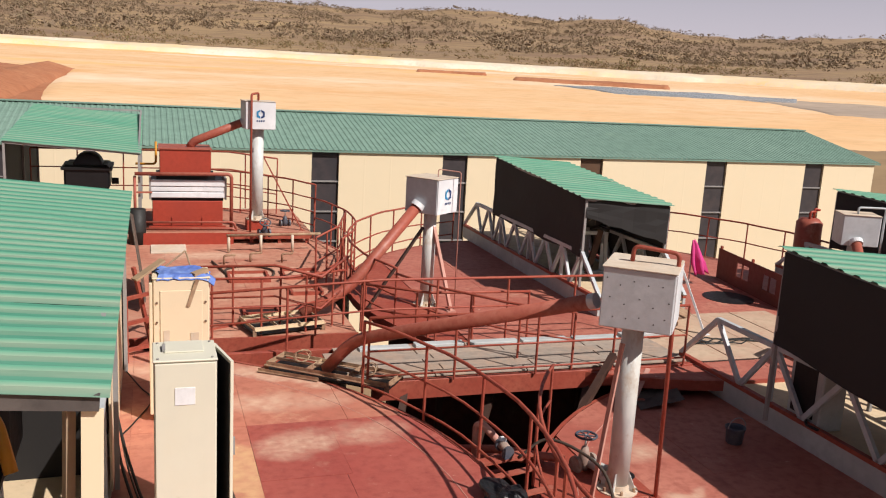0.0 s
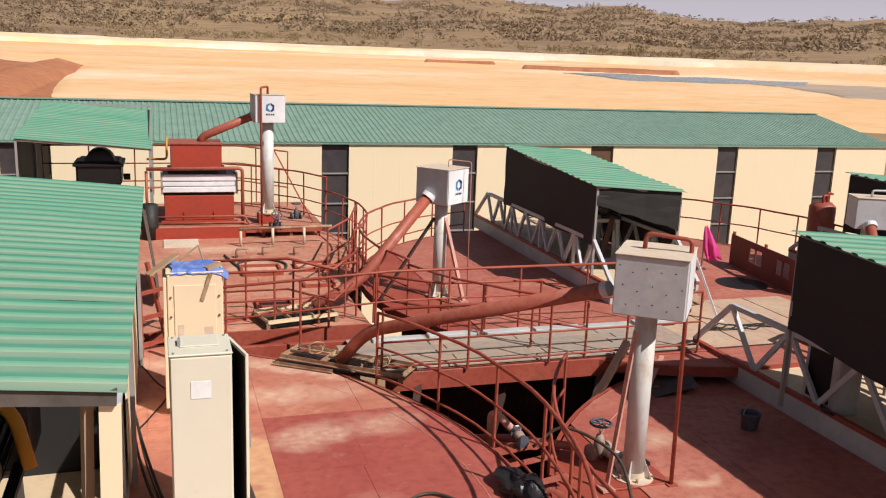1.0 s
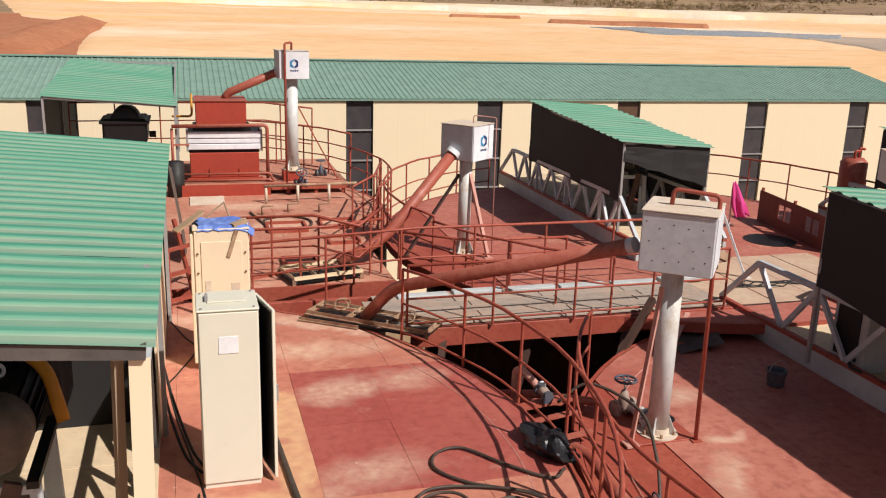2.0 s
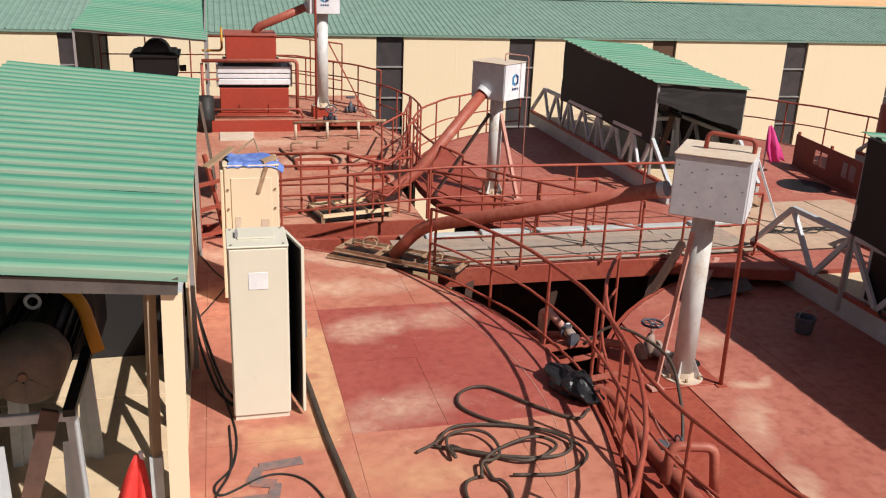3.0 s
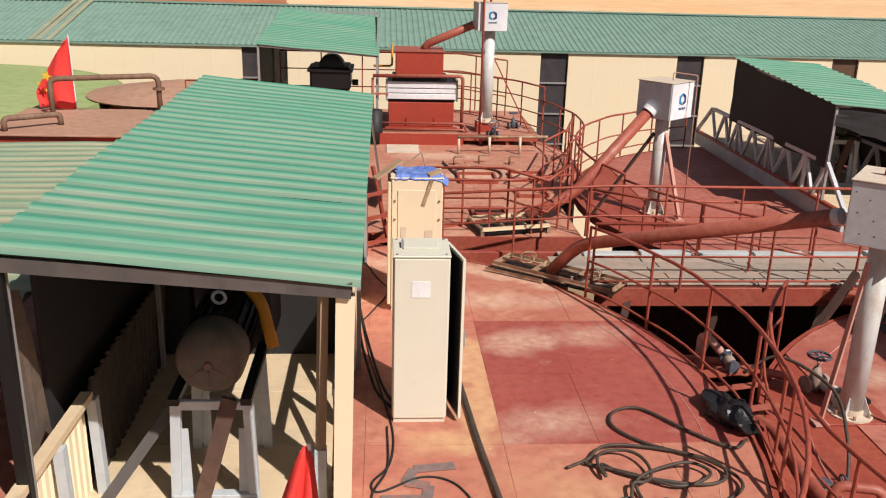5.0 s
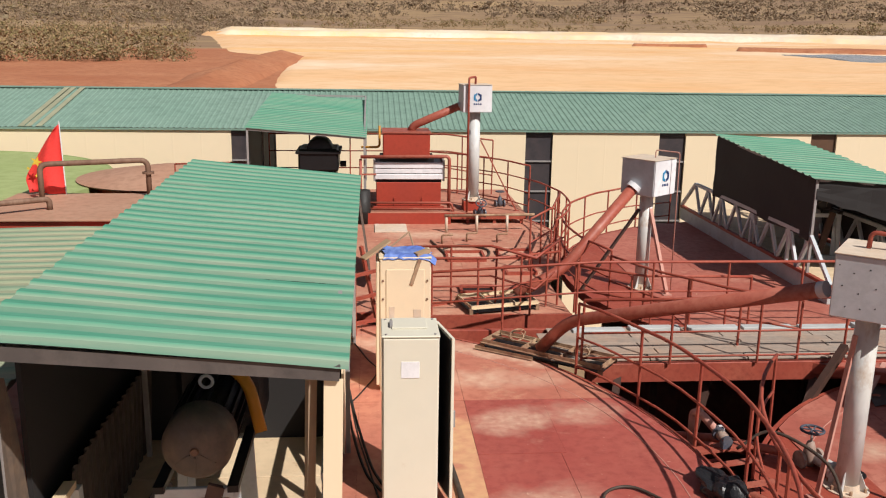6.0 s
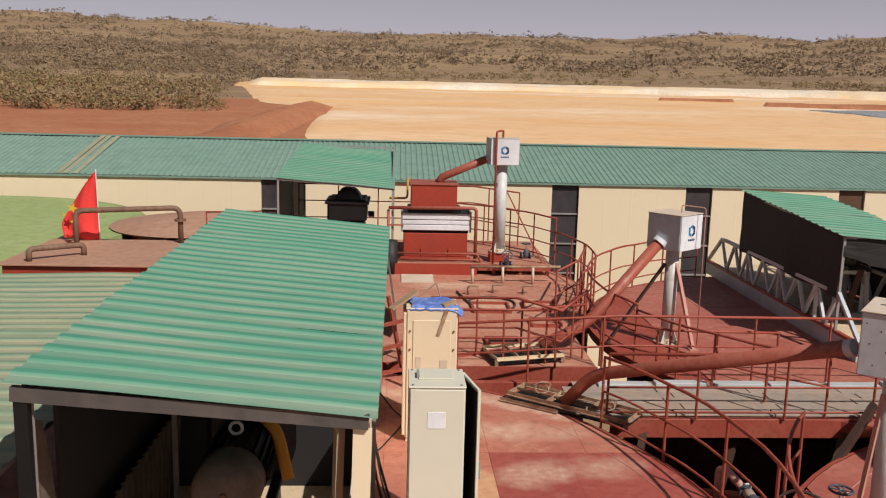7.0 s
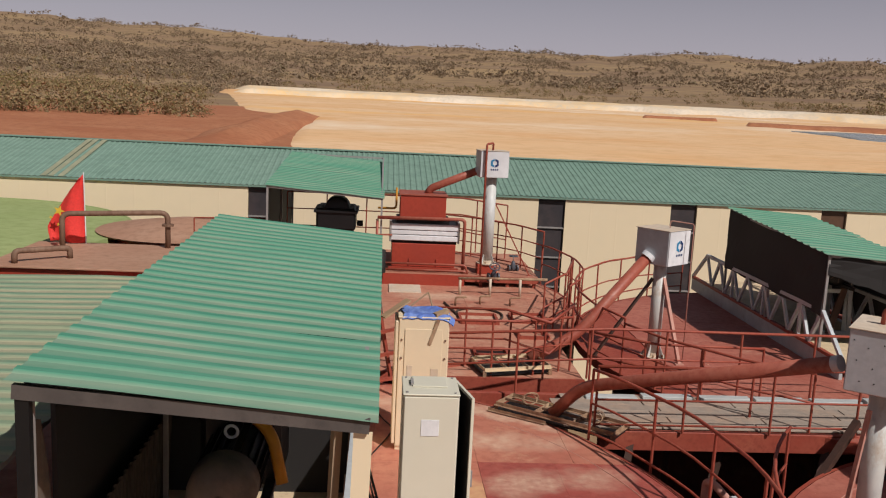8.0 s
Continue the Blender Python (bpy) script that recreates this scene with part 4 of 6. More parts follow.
bm = corrugated(bmesh.new(), (-2.58, 5.2, 0.03), (0, 1.6, 0), (0.0, 0, 0.92), 0.13, 0.03, 2, 0.0)
part("low_wall", bm, M_CREAM, shed, "low cream ribbed wall")
part("wall_cap", bar(bmesh.new(), (-2.56, 5.2, 0.98), (-2.54, 6.8, 0.98), 0.1, 0.06), M_FLOOR, shed)
# the low wall goes on here, its shade under the roof put into the colour
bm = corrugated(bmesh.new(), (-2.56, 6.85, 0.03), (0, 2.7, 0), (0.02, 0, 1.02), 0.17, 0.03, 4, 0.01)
part("dark_panel", bm, M_DARKSHEET, shed, "ribbed wall coloured dark for the shed's shade")
for y in (5.25, 6.0, 6.8):
    part("wall_post", bar(bmesh.new(), (-2.48, y, 0.02), (-2.5, y, 0.95), 0.1, 0.08), M_TRUSS, shed)
part("corner_post", bar(bmesh.new(), (-2.54, 5.45, 0.02), (-2.54, 5.45, 2.68), 0.09, 0.07), M_MOTOR, shed, "dark corner post")
part("front_beam", bar(bmesh.new(), (-2.6, 5.43, 2.66), (-0.24, 5.43, 2.47), 0.05, 0.1), M_DARKSTEEL, shed)
bm = bmesh.new()
tv = [bm.verts.new((-2.72 + 0.03 * math.sin(k), 6.0 + 0.12 * k, z)) for k, z in enumerate((2.25, 2.2, 1.75, 1.1, 0.9))] + [bm.verts.new((-2.7, 6.0 + 0.13 * k, z)) for k, z in enumerate((0.85, 0.9, 0.95, 0.8, 0.85))]
for i in range(4):
    bm.faces.new((tv[i], tv[i + 1], tv[i + 6], tv[i + 5]))
thicken(bm, 0.006)
part("tarp", bm, M_DUSTY, shed, "torn grey tarpaulin strip")
# black sheet added so that the depth of the shed reads dark
part("dark_back", box(bmesh.new(), (-2.7, 9.6, 0.02), (-0.45, 9.66, 2.35)), M_NET, shed)
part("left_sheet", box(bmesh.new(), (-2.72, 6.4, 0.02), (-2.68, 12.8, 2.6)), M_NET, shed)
# lower green roof of the neighbouring shed
low = canopy(-9.5, -3.0, 4.5, 12.6, (1.75, 1.85, 1.8, 1.9), -0.6, "lower pale green roof beside the drive shed", "", 0, 0.05, shelter="side_shed", sheet_mat=M_GREEN_DUSTY)
part("wall", box(bmesh.new(), (-9.4, 4.7, -0.6), (-3.2, 4.76, 1.7)), M_CREAM, low)
single("side_shed_floor", box(bmesh.new(), (-9.6, 4.4, -8.0), (-8.12, 12.7, -0.6)), M_GIRDER, "plain support under the side shed", "wall", kind="structure")

canopy(-3.15, -0.2, 22.5, 29.0, (2.36, 2.15, 2.8, 2.78), 0.0, "green corrugated canopy over the far drive", "l", 0.0, 0.06)


# ---- walkway between the tanks ----
WY0, WY1, WXA, WXB = 11.85, 13.45, 2.2, 8.5
wk = thing("walkway", (WXA, WY0, 0.0), "raised plank walkway on red channel beams between the tanks", "walkway")
for y in (WY0, WY1):
    part("side_beam", box(bmesh.new(), (WXA + (0.9 if y == WY0 else -1.2), y - 0.05, -0.26), (WXB, y + 0.05, 0.03), 0.006), M_RED, wk, "red channel beam")
for i in range(8):
    x = 3.3 + i * 0.72
    part("cross_beam", box(bmesh.new(), (x, WY0 + 0.05, -0.2), (x + 0.08, WY1 - 0.05, -0.06)), M_RED, wk)
PLANKS = []
for k in range(6):
    y = WY0 + 0.07 + 0.245 * k
    for i in range(4):
        PLANKS.append((2.6 + 1.5 * i + 0.2 * (k % 2), y, 1.48))
for i in range(6):
    x0, ln = 3.2 + i * 0.95, 0.85
    part("loose_plank", box(bmesh.new(), (x0, 13.12 + 0.05 * (i % 2), 0.045), (x0 + ln, 13.3 + 0.05 * (i % 2), 0.1 + 0.01 * (i % 3)), 0.006), M_GIRDER, wk, "pale grey channel lying on the walkway")
for p, q in (((3.6, WY0, -0.2), (3.0, 10.6, -1.6)), ((5.2, WY0 + 0.4, -0.2), (4.1, 10.9, -2.2)), ((6.6, WY0, -0.26), (5.4, 10.2, -2.0)), ((4.4, 12.6, -0.3), (4.4, 12.6, -7.9)), ((6.9, 12.6, -0.3), (6.9, 12.6, -7.9)), ((6.95, 11.7, 0.3), (5.0, 10.4, -1.45))):
    part("brace", bar(bmesh.new(), p, q, 0.1, 0.1), M_DARKBROWN, wk)

railing([(3.0, 11.75, 0.03), (8.3, 11.78, 0.03)], "straight red pipe railing on the near edge of the walkway", 1.0, (0.5, 0.12), 1.25, "walkway railings")
railing([(0.8, 12.95, 0.03), (3.6, 13.5, 0.03), (8.4, 13.5, 0.03)], "straight red pipe railing on the far edge of the walkway", 1.1, (0.6,), 1.2, "walkway railings")


def on(key, a0, a1, dr=0.06, dz=0.0):
    cx, cy, r, z = TANKS[key]
    return arc(cx, cy, r + dr, a0, a1, z + dz)


railing(on("a", 33, -75), "curved red pipe railing round the tank edge", 1.05, (0.55, 0.12), 1.3)
railing(on("d", 141, 245), "curved red pipe railing round the sunlit tank", 1.05, (0.55,), 1.45)
railing(on("c", 200, 108), "curved red railing round the far side of the tank", 1.05, (0.55, 0.2), 1.1)
railing(on("c", 200, 236), "curved red railing on the near rim of the tank", 0.95, (0.5,), 0.95)
railing(on("c", 45, -10), "curved red railing beyond the truss bridge", 1.05, (0.55,), 1.2)
railing(on("f", 175, 100), "curved red railing on the far tank", 1.05, (0.55, 0.25), 1.1)
railing(on("b", 68, 22), "curved red railing round the raised platform", 1.42, (1.05, 0.7, 0.35), 1.0)
railing(on("b", 22, -30), "curved red railing along the dusty tank", 1.05, (0.55,), 0.9)
railing([(-3.0, 26.0, 0.3), (2.2, 26.0, 0.3), (3.4, 24.6, 0.3)], "straight red railing behind the screen box", 1.55, (1.05, 0.55), 1.25)
railing([(-5.5, 24.9, 0.0), (-3.2, 25.4, 0.0)], "short brown railing by the lids", 1.1, (0.55,), 1.1)
railing([(0.55, 15.0, 0.0), (2.1, 15.0, 0.0), (2.75, 14.15, 0.0), (3.45, 15.55, 0.0)], "zigzag red railing round the pipe inlet", 1.05, (0.5,), 0.85)
railing([(0.2, 14.4, -0.02), (2.25, 14.42, -0.02), (3.3, 14.9, -0.02)], "slanting red railing beside the walkway", 1.0, (0.5,), 0.9)
railing([(3.2, 17.2, 0.0), (3.9, 18.4, 0.0), (4.45, 20.3, 0.0)], "slanting red stair rail on the dusty tank", 1.1, (0.6, 0.3), 0.7)
railing([(3.5, 14.4, 0.0), (4.5, 13.65, 0.0), (6.3, 13.6, 0.0)], "red railing at the corner of the walkway", 0.85, (0.42,), 0.9)

# link platform between the dusty tank and the walkway
lp = thing("link_platform", (0.4, 13.5, -0.3), "red plated link platform with a cut-out hatch", "platform")
part("plate", box(bmesh.new(), (0.1, 14.35, -0.05), (1.62, 16.0, -0.02)), M_DECK_B, lp)
part("plate", box(bmesh.new(), (2.25, 14.35, -0.05), (3.45, 16.4, -0.022)), M_DECK_B, lp)
part("plate", box(bmesh.new(), (1.62, 14.35, -0.05), (2.25, 15.55, -0.021)), M_DECK_B, lp)
part("edge_beam", box(bmesh.new(), (0.1, 14.28, -0.42), (3.45, 14.34, 0.0)), M_RED, lp)

# raised platform with the screen box on the dusty tank
rp = thing("raised_platform", (2, 22, 0), "raised red plate platform on the dusty tank", "platform")
part("plate", box(bmesh.new(), (-0.15, 21.95, 0.24), (3.95, 25.6, 0.27), 0.004), M_DECK_B, rp)
part("front_plate", box(bmesh.new(), (-0.15, 21.9, 0.0), (2.0, 21.95, 0.28)), M_REDBOX, rp)
part("front_plate", box(bmesh.new(), (2.02, 21.92, 0.12), (3.95, 21.96, 0.28)), M_RED, rp)
for x in (2.4, 3.1, 3.8):
    part("foot", box(bmesh.new(), (x, 21.97, 0.0), (x + 0.08, 22.05, 0.24)), M_RED, rp)

sb = thing("screen_box", (0.9, 22.5, 0.27), "red steel screen box with a white ribbed panel", "machine")
part("lower_box", box(bmesh.new(), (0.1, 22.5, 0.36), (1.78, 23.7, 0.98), 0.015), M_REDBOX, sb)
for x in (0.56, 1.28):
    part("rib", box(bmesh.new(), (x, 22.46, 0.34), (x + 0.03, 22.5, 0.58)), M_REDBOX, sb)
part("ledge", box(bmesh.new(), (0.02, 22.38, 0.3), (1.86, 22.5, 0.36)), M_REDBOX, sb)
for z0, z1, d in ((1.06, 1.2, 0.0), (1.215, 1.33, 0.012), (1.345, 1.5, -0.006)):
    part("slat", box(bmesh.new(), (0.06, 22.47 + d, z0), (1.84, 22.56 + d, z1), 0.014), M_PAPER, sb, "white pressed slat")
for x in (0.03, 1.82):
    part("end_cheek", box(bmesh.new(), (x, 22.46, 1.02), (x + 0.05, 23.55, 1.56), 0.006), M_FRAME, sb)
part("panel_core", box(bmesh.new(), (0.08, 22.58, 0.98), (1.8, 23.6, 1.5)), M_MOTOR, sb)
part("gap_plate", box(bmesh.new(), (0.2, 22.62, 1.5), (1.6, 23.5, 1.62)), M_MOTOR, sb)
part("upper_box", box(bmesh.new(), (0.28, 22.5, 1.62), (1.48, 23.6, 2.25), 0.012), M_REDBOX, sb)
part("lid", box(bmesh.new(), (0.25, 22.47, 2.25), (1.51, 23.63, 2.28)), M_PIPE, sb)
wp = thing("wash_pipe", (0, 22.4, 0.3), "red pipe bent round the screen box", "pipe")
part("pipe", sweep(bmesh.new(), bend([(-0.3, 22.35, 1.66), (1.98, 22.35, 1.68), (1.98, 22.35, 0.28)], 0.12), 0.045, 9), M_PIPE, wp, smooth=True)
part("branch", sweep(bmesh.new(), [(-0.3, 22.4, 1.6), (-0.3, 22.4, 0.28)], 0.035, 8), M_PIPE, wp, smooth=True)
part("branch", sweep(bmesh.new(), bend([(-0.3, 23.9, 1.72), (0.2, 23.9, 1.72), (0.2, 23.9, 2.3)], 0.1), 0.03, 8), M_YELLOW, wp, "ochre bent hose", smooth=True)
part("bracket", bar(bmesh.new(), (-0.26, 22.4, 1.2), (0.1, 22.45, 1.2), 0.04, 0.04), M_PIPE, wp)
for z in (0.34, 0.5):
    part("branch", sweep(bmesh.new(), bend([(-0.1, 22.2, z), (1.98 + z * 0.1, 22.2, z), (2.1, 22.2, 0.27)], 0.08), 0.028, 8), M_PIPE, wp, smooth=True)
bk = thing("oil_drum", (-0.28, 22.1, 0.0), "black drum beside the screen box", "drum")
part("barrel", lathe(bmesh.new(), (-0.25, 22.05, 0.0), [(0, 0.2), (0.3, 0.205), (0.31, 0.21), (0.33, 0.205), (0.85, 0.2)], 20), M_BLACK, bk, smooth=True)

# ---- columns with boxes ----
def logo(parent, centre, right, up):
    """A plain badge: a broken hexagon over a row of short bars."""
    centre, right, up = Vector(centre), Vector(right).normalized(), Vector(up).normalized()
    out = right.cross(up).normalized()
    def blot(pts, mat, lab):
        bm = bmesh.new()
        bm.faces.new([bm.verts.new(centre + right * u + up * v + out * 0.005) for u, v in pts])
        thicken(bm, 0.003)
        part("badge", bm, mat, parent, lab)

    blot([(-0.1, 0.0), (-0.1, 0.1), (-0.01, 0.15), (-0.01, 0.1), (-0.055, 0.075), (-0.055, 0.0)], M_LOGO2, "sky blue badge")
    blot([(-0.1, 0.02), (-0.1, -0.03), (-0.01, -0.07), (-0.01, -0.02), (-0.06, 0.01)], M_LOGO2, "sky blue badge")
    blot([(0.01, 0.15), (0.1, 0.1), (0.1, 0.05), (0.055, 0.07), (0.01, 0.1)], M_LOGO, "dark blue badge")
    blot([(0.1, 0.08), (0.1, -0.03), (0.01, -0.07), (0.01, -0.02), (0.055, 0.0), (0.055, 0.06)], M_LOGO, "dark blue badge")
    for k in range(4):
        u = -0.1 + 0.055 * k
        blot([(u, -0.15), (u + 0.035, -0.15), (u + 0.035, -0.11), (u, -0.11)], M_LOGO, "dark blue badge")


def column(x, y, z0, z1, ztop, w, d, turn, label, badge=True, r=0.13, holes=False, shift=(0, 0)):
    """A white pipe column with a bolted foot and a steel box on its head."""
    ob = thing("feed_column", (x, y, z0), label, "column", "white feed columns")
    part("pipe", sweep(bmesh.new(), [(x, y, z0 + 0.02), (x, y, z1)], r, 20), M_WHITE, ob, "white painted pipe with rust streaks", smooth=True)
    foot = part("foot_flange", lathe(bmesh.new(), (x, y, z0), [(0.0, r + 0.12), (0.03, r + 0.12), (0.035, r + 0.02), (0.1, r + 0.012)], 24), M_BOXTOP, ob)
    for k in range(6):
        u = radians(60 * k + 15)
        p = Vector((x + (r + 0.08) * math.cos(u), y + (r + 0.08) * math.sin(u), z0 + 0.03))
        part("bolt", lathe(bmesh.new(), p, [(0, 0.018), (0.05, 0.018)], 6), M_DUSTIRON, foot)
    for k in range(4):
        u = radians(90 * k + 45)
        c, s = math.cos(u), math.sin(u)
        bm = bmesh.new()
        q = [bm.verts.new((x + c * a, y + s * a, z0 + h)) for a, h in ((r, 0.03), (r + 0.11, 0.03), (r, 0.26))]
        bm.faces.new(q)
        thicken(bm, 0.012)
        part("gusset", bm, M_WHITE, ob)
    rot = Matrix.Rotation(radians(turn), 3, "Z")
    cx, cy = x + shift[0], y + shift[1]

    def turned(bm):
        bmesh.ops.rotate(bm, verts=bm.verts, cent=(cx, cy, 0), matrix=rot)
        return bm

    # shade is in the box's grey; white panels carry its sunlit faces
    bx = part("box", turned(box(bmesh.new(), (cx - w / 2, cy - d / 2, z1), (cx + w / 2, cy + d / 2, ztop), 0.012)), M_GREY, ob, "steel box greyed for its shaded faces")
    part("lid", turned(box(bmesh.new(), (cx - w / 2 - 0.015, cy - d / 2 - 0.015, ztop), (cx + w / 2 + 0.015, cy + d / 2 + 0.015, ztop + 0.014), 0.004)), M_BOXTOP, bx, "dusty lid")
    ax, ay = rot @ Vector((1, 0, 0)), rot @ Vector((0, 1, 0))
    part("side_panel", turned(box(bmesh.new(), (cx + w / 2, cy - d / 2 + 0.02, z1 + 0.015), (cx + w / 2 + 0.012, cy + d / 2 - 0.01, ztop - 0.015))), M_PAPER, bx, "side panel whitened for the sun on it")
    mid = Vector((cx, cy, (z1 + ztop) / 2))
    if badge == "side":
        logo(bx, mid + ax * (w / 2 + 0.014), ay, (0, 0, 1))
    elif badge == "front":
        part("front_panel", turned(box(bmesh.new(), (cx - w / 2 + 0.01, cy - d / 2 - 0.012, z1 + 0.01), (cx + w / 2 - 0.01, cy - d / 2, ztop - 0.015))), M_PAPER, bx, "front panel whitened for the sun on it")
        logo(bx, mid - ay * (d / 2 + 0.014), ax, (0, 0, 1))
    if holes:
        for hx in (-0.3, -0.15, 0.0, 0.16, 0.3):
            for hz in (0.1, 0.29, 0.5):
                p = mid + ax * (hx + 0.05 * math.sin(hx * 40 + hz * 9)) - ay * (d / 2 + 0.002) + Vector((0, 0, hz - 0.31 + 0.04 * math.sin(hx * 23 + hz * 5)))
                part("bolt_hole", lathe(bmesh.new(), p, [(0, 0.008), (0.004, 0.008)], 7, axis=ay), M_MOTOR, bx)
    return ob


def strut(p, q, mat, label, w=0.07):
    ob = thing("strut", p, label, "strut", "column struts")
    part("bar", bar(bmesh.new(), p, q, w, w * 0.5), mat, ob)
    part("foot_plate", box(bmesh.new(), (p[0] - 0.08, p[1] - 0.08, p[2] - 0.02), (p[0] + 0.08, p[1] + 0.08, p[2] + 0.005)), mat, ob)
    return ob


def feed_pipe(pts, r, label, collar=True):
    ob = thing("feed_pipe", pts[-1], label, "pipe", "sloping feed pipes")
    part("pipe", sweep(bmesh.new(), bend(pts, 0.3), r, 16), M_PIPE, ob, smooth=True)
    a, b = Vector(pts[0]), Vector(pts[1])
    d = (b - a).normalized()
    part("collar", lathe(bmesh.new(), a, [(-0.02, r + 0.028 * collar + 0.004), (0.07, r + 0.028 * collar + 0.004)], 18, axis=d), M_PAPER if collar else M_GREY, ob, "pale collar")
    return ob


# near column on the sunlit tank
column(5.36, 8.63, -0.3, 1.81, 2.5, 0.8, 0.8, -38, "white feed column with a grey box and rust streaks", False, 0.127, True, (0.05, -0.02))
feed_pipe([(4.98, 8.9, 2.0), (2.85, 12.05, 0.62), (2.5, 12.3, 0.1)], 0.092, "long red-brown pipe sloping to the tank edge", False)
strut((4.9, 8.42, -0.28), (5.16, 8.5, 1.6), M_PINK, "faded red strut leaning on the near column", 0.055)
strut((6.6, 10.6, -0.28), (7.6, 11.7, 0.02), M_PINK, "faded strut on the deck")
vp = thing("sample_pipe", (5.75, 8.35, -0.3), "tall thin red pipe with a bent head", "pipe")
part("riser", sweep(bmesh.new(), bend([(5.72, 8.35, -0.3), (5.72, 8.4, 2.66), (5.3, 8.68, 2.7), (5.3, 8.7, 2.52)], 0.07), 0.026, 8), M_RED, vp, smooth=True)
part("foot", box(bmesh.new(), (5.66, 8.29, -0.3), (5.78, 8.41, -0.285)), M_RED, vp)
# middle column
column(5.15, 15.9, 0.0, 1.86, 2.52, 0.7, 0.72, 39, "white feed column with a box greyed for shade and whitened for sun", "front", 0.125)
feed_pipe([(4.85, 15.72, 2.02), (3.5, 15.4, 0.52), (2.6, 15.2, 0.1)], 0.105, "red pipe sloping from the middle column")
strut((3.95, 15.75, 0.02), (5.02, 15.9, 1.55), M_DARKBROWN, "dark brown brace of the middle column", 0.075)
strut((5.5, 15.4, 0.02), (5.2, 15.82, 1.6), M_PINK, "faded red strut of the middle column", 0.085)
sp = thing("sample_pipe", (5.75, 15.6, 0.0), "thin red pipe beside the middle box", "pipe")
part("riser", sweep(bmesh.new(), bend([(5.62, 15.55, 0.0), (5.62, 15.6, 2.66), (5.25, 15.85, 2.68), (5.25, 15.85, 2.53)], 0.05), 0.011, 8), M_PINK, sp, smooth=True)
# far column on the raised platform
column(2.62, 22.5, 0.52, 2.82, 3.5, 0.74, 0.6, 6, "far white feed column with a white box", "front", 0.15)
ped = thing("pedestal", (2.62, 22.5, 0.27), "red pedestal box under the far column", "pedestal")
part("block", box(bmesh.new(), (2.36, 22.28, 0.27), (2.88, 22.75, 0.52), 0.012), M_REDBOX, ped)
feed_pipe([(2.3, 22.55, 2.98), (1.1, 22.95, 2.42), (1.0, 23.0, 2.27)], 0.1, "red pipe from the far column into the screen box", False)
strut((3.75, 22.3, 0.27), (2.78, 22.45, 2.1), M_RED, "red strut of the far column", 0.06)
sp = thing("sample_pipe", (2.4, 22.1, 0.27), "thin brown pipe beside the far box", "pipe")
part("riser", sweep(bmesh.new(), bend([(2.42, 22.08, 0.27), (2.42, 22.1, 3.68), (2.62, 22.4, 3.7), (2.62, 22.45, 3.51)], 0.06), 0.028, 8), M_RED, sp, smooth=True)
# column beyond the second bridge
column(13.75, 14.2, 0.0, 1.5, 2.12, 0.72, 0.6, -25, "white box column beyond the truss bridge", False, 0.12)
feed_pipe([(13.55, 13.95, 1.6), (13.3, 13.3, 0.9), (13.2, 13.1, 0.1)], 0.1, "pale pink pipe below the far box")
sp = thing("sample_pipe", (13.5, 14.2, 0.0), "thin pipe with a bent head on the far box", "pipe")
part("riser", sweep(bmesh.new(), bend([(13.65, 14.1, 2.12), (13.65, 14.1, 2.27), (14.2, 13.95, 2.27), (14.2, 13.95, 0.0)], 0.05), 0.022, 8), M_TRUSS, sp, smooth=True)
hd = thing("header_drum", (14.0, 15.9, 0.0), "orange-red drum vessel with small valves", "vessel")
part("vessel", lathe(bmesh.new(), (14.95, 16.9, -0.1), [(0, 0.3), (1.55, 0.3), (1.65, 0.2)], 24), M_PIPE, hd, smooth=True)
part("nozzle", sweep(bmesh.new(), bend([(14.85, 16.8, 1.5), (14.85, 16.8, 1.72), (15.0, 16.8, 1.72)], 0.06), 0.03, 8), M_REDBOX, hd, smooth=True)
part("nozzle", sweep(bmesh.new(), bend([(15.05, 16.9, 1.5), (15.05, 16.9, 1.78), (15.2, 16.9, 1.74)], 0.06), 0.03, 8), M_REDBOX, hd, smooth=True)

# ---- angle-iron racks at the pipe inlets ----
def rack(x, y, turn, w, d, label, mat=None):
    mat = mat or M_DUSTIRON
    ob = thing("inlet_rack", (x, y, 0.0), label, "rack", "inlet racks")
    rot = Matrix.Rotation(radians(turn), 3, "Z")

    def at(u, v, z):
        p = rot @ Vector((u, v, 0))
        return (x + p.x, y + p.y, z)

    for v in (-d / 2, d / 2):
        part("long_angle", angle_iron(bmesh.new(), at(-w / 2, v, 0.1), at(w / 2, v, 0.1), 0.05, 0.01), mat, ob)
    for k in range(4):
        u = -w / 2 + w * k / 3
        part("cross_angle", angle_iron(bmesh.new(), at(u, -d / 2, 0.1), at(u, d / 2, 0.1), 0.045, 0.01), mat, ob)
    part("centre_bar", bar(bmesh.new(), at(-w / 2, 0.02, 0.12), at(w / 2, 0.02, 0.12), 0.035, 0.035), M_RUSTWOOD, ob)
    for u in (-w / 2, w / 2):
        for v in (-d / 2, d / 2):
            part("foot", bar(bmesh.new(), at(u, v, -0.02), at(u, v, 0.1), 0.06, 0.06), M_DUSTIRON, ob)
    # solid black plate: the dark below the rack is painted on
    part("tray", bar(bmesh.new(), at(-w / 2, 0, 0.03), at(w / 2, 0, 0.03), d, 0.02), M_MOTOR, ob, "black plate painted as the dark opening")
    return ob


rack(2.6, 12.25, -38, 1.95, 0.52, "dusty angle-iron rack where the long pipe ends")
rack(2.2, 14.85, 14, 1.25, 0.75, "pale dusty rack on the link platform", M_FLOOR)

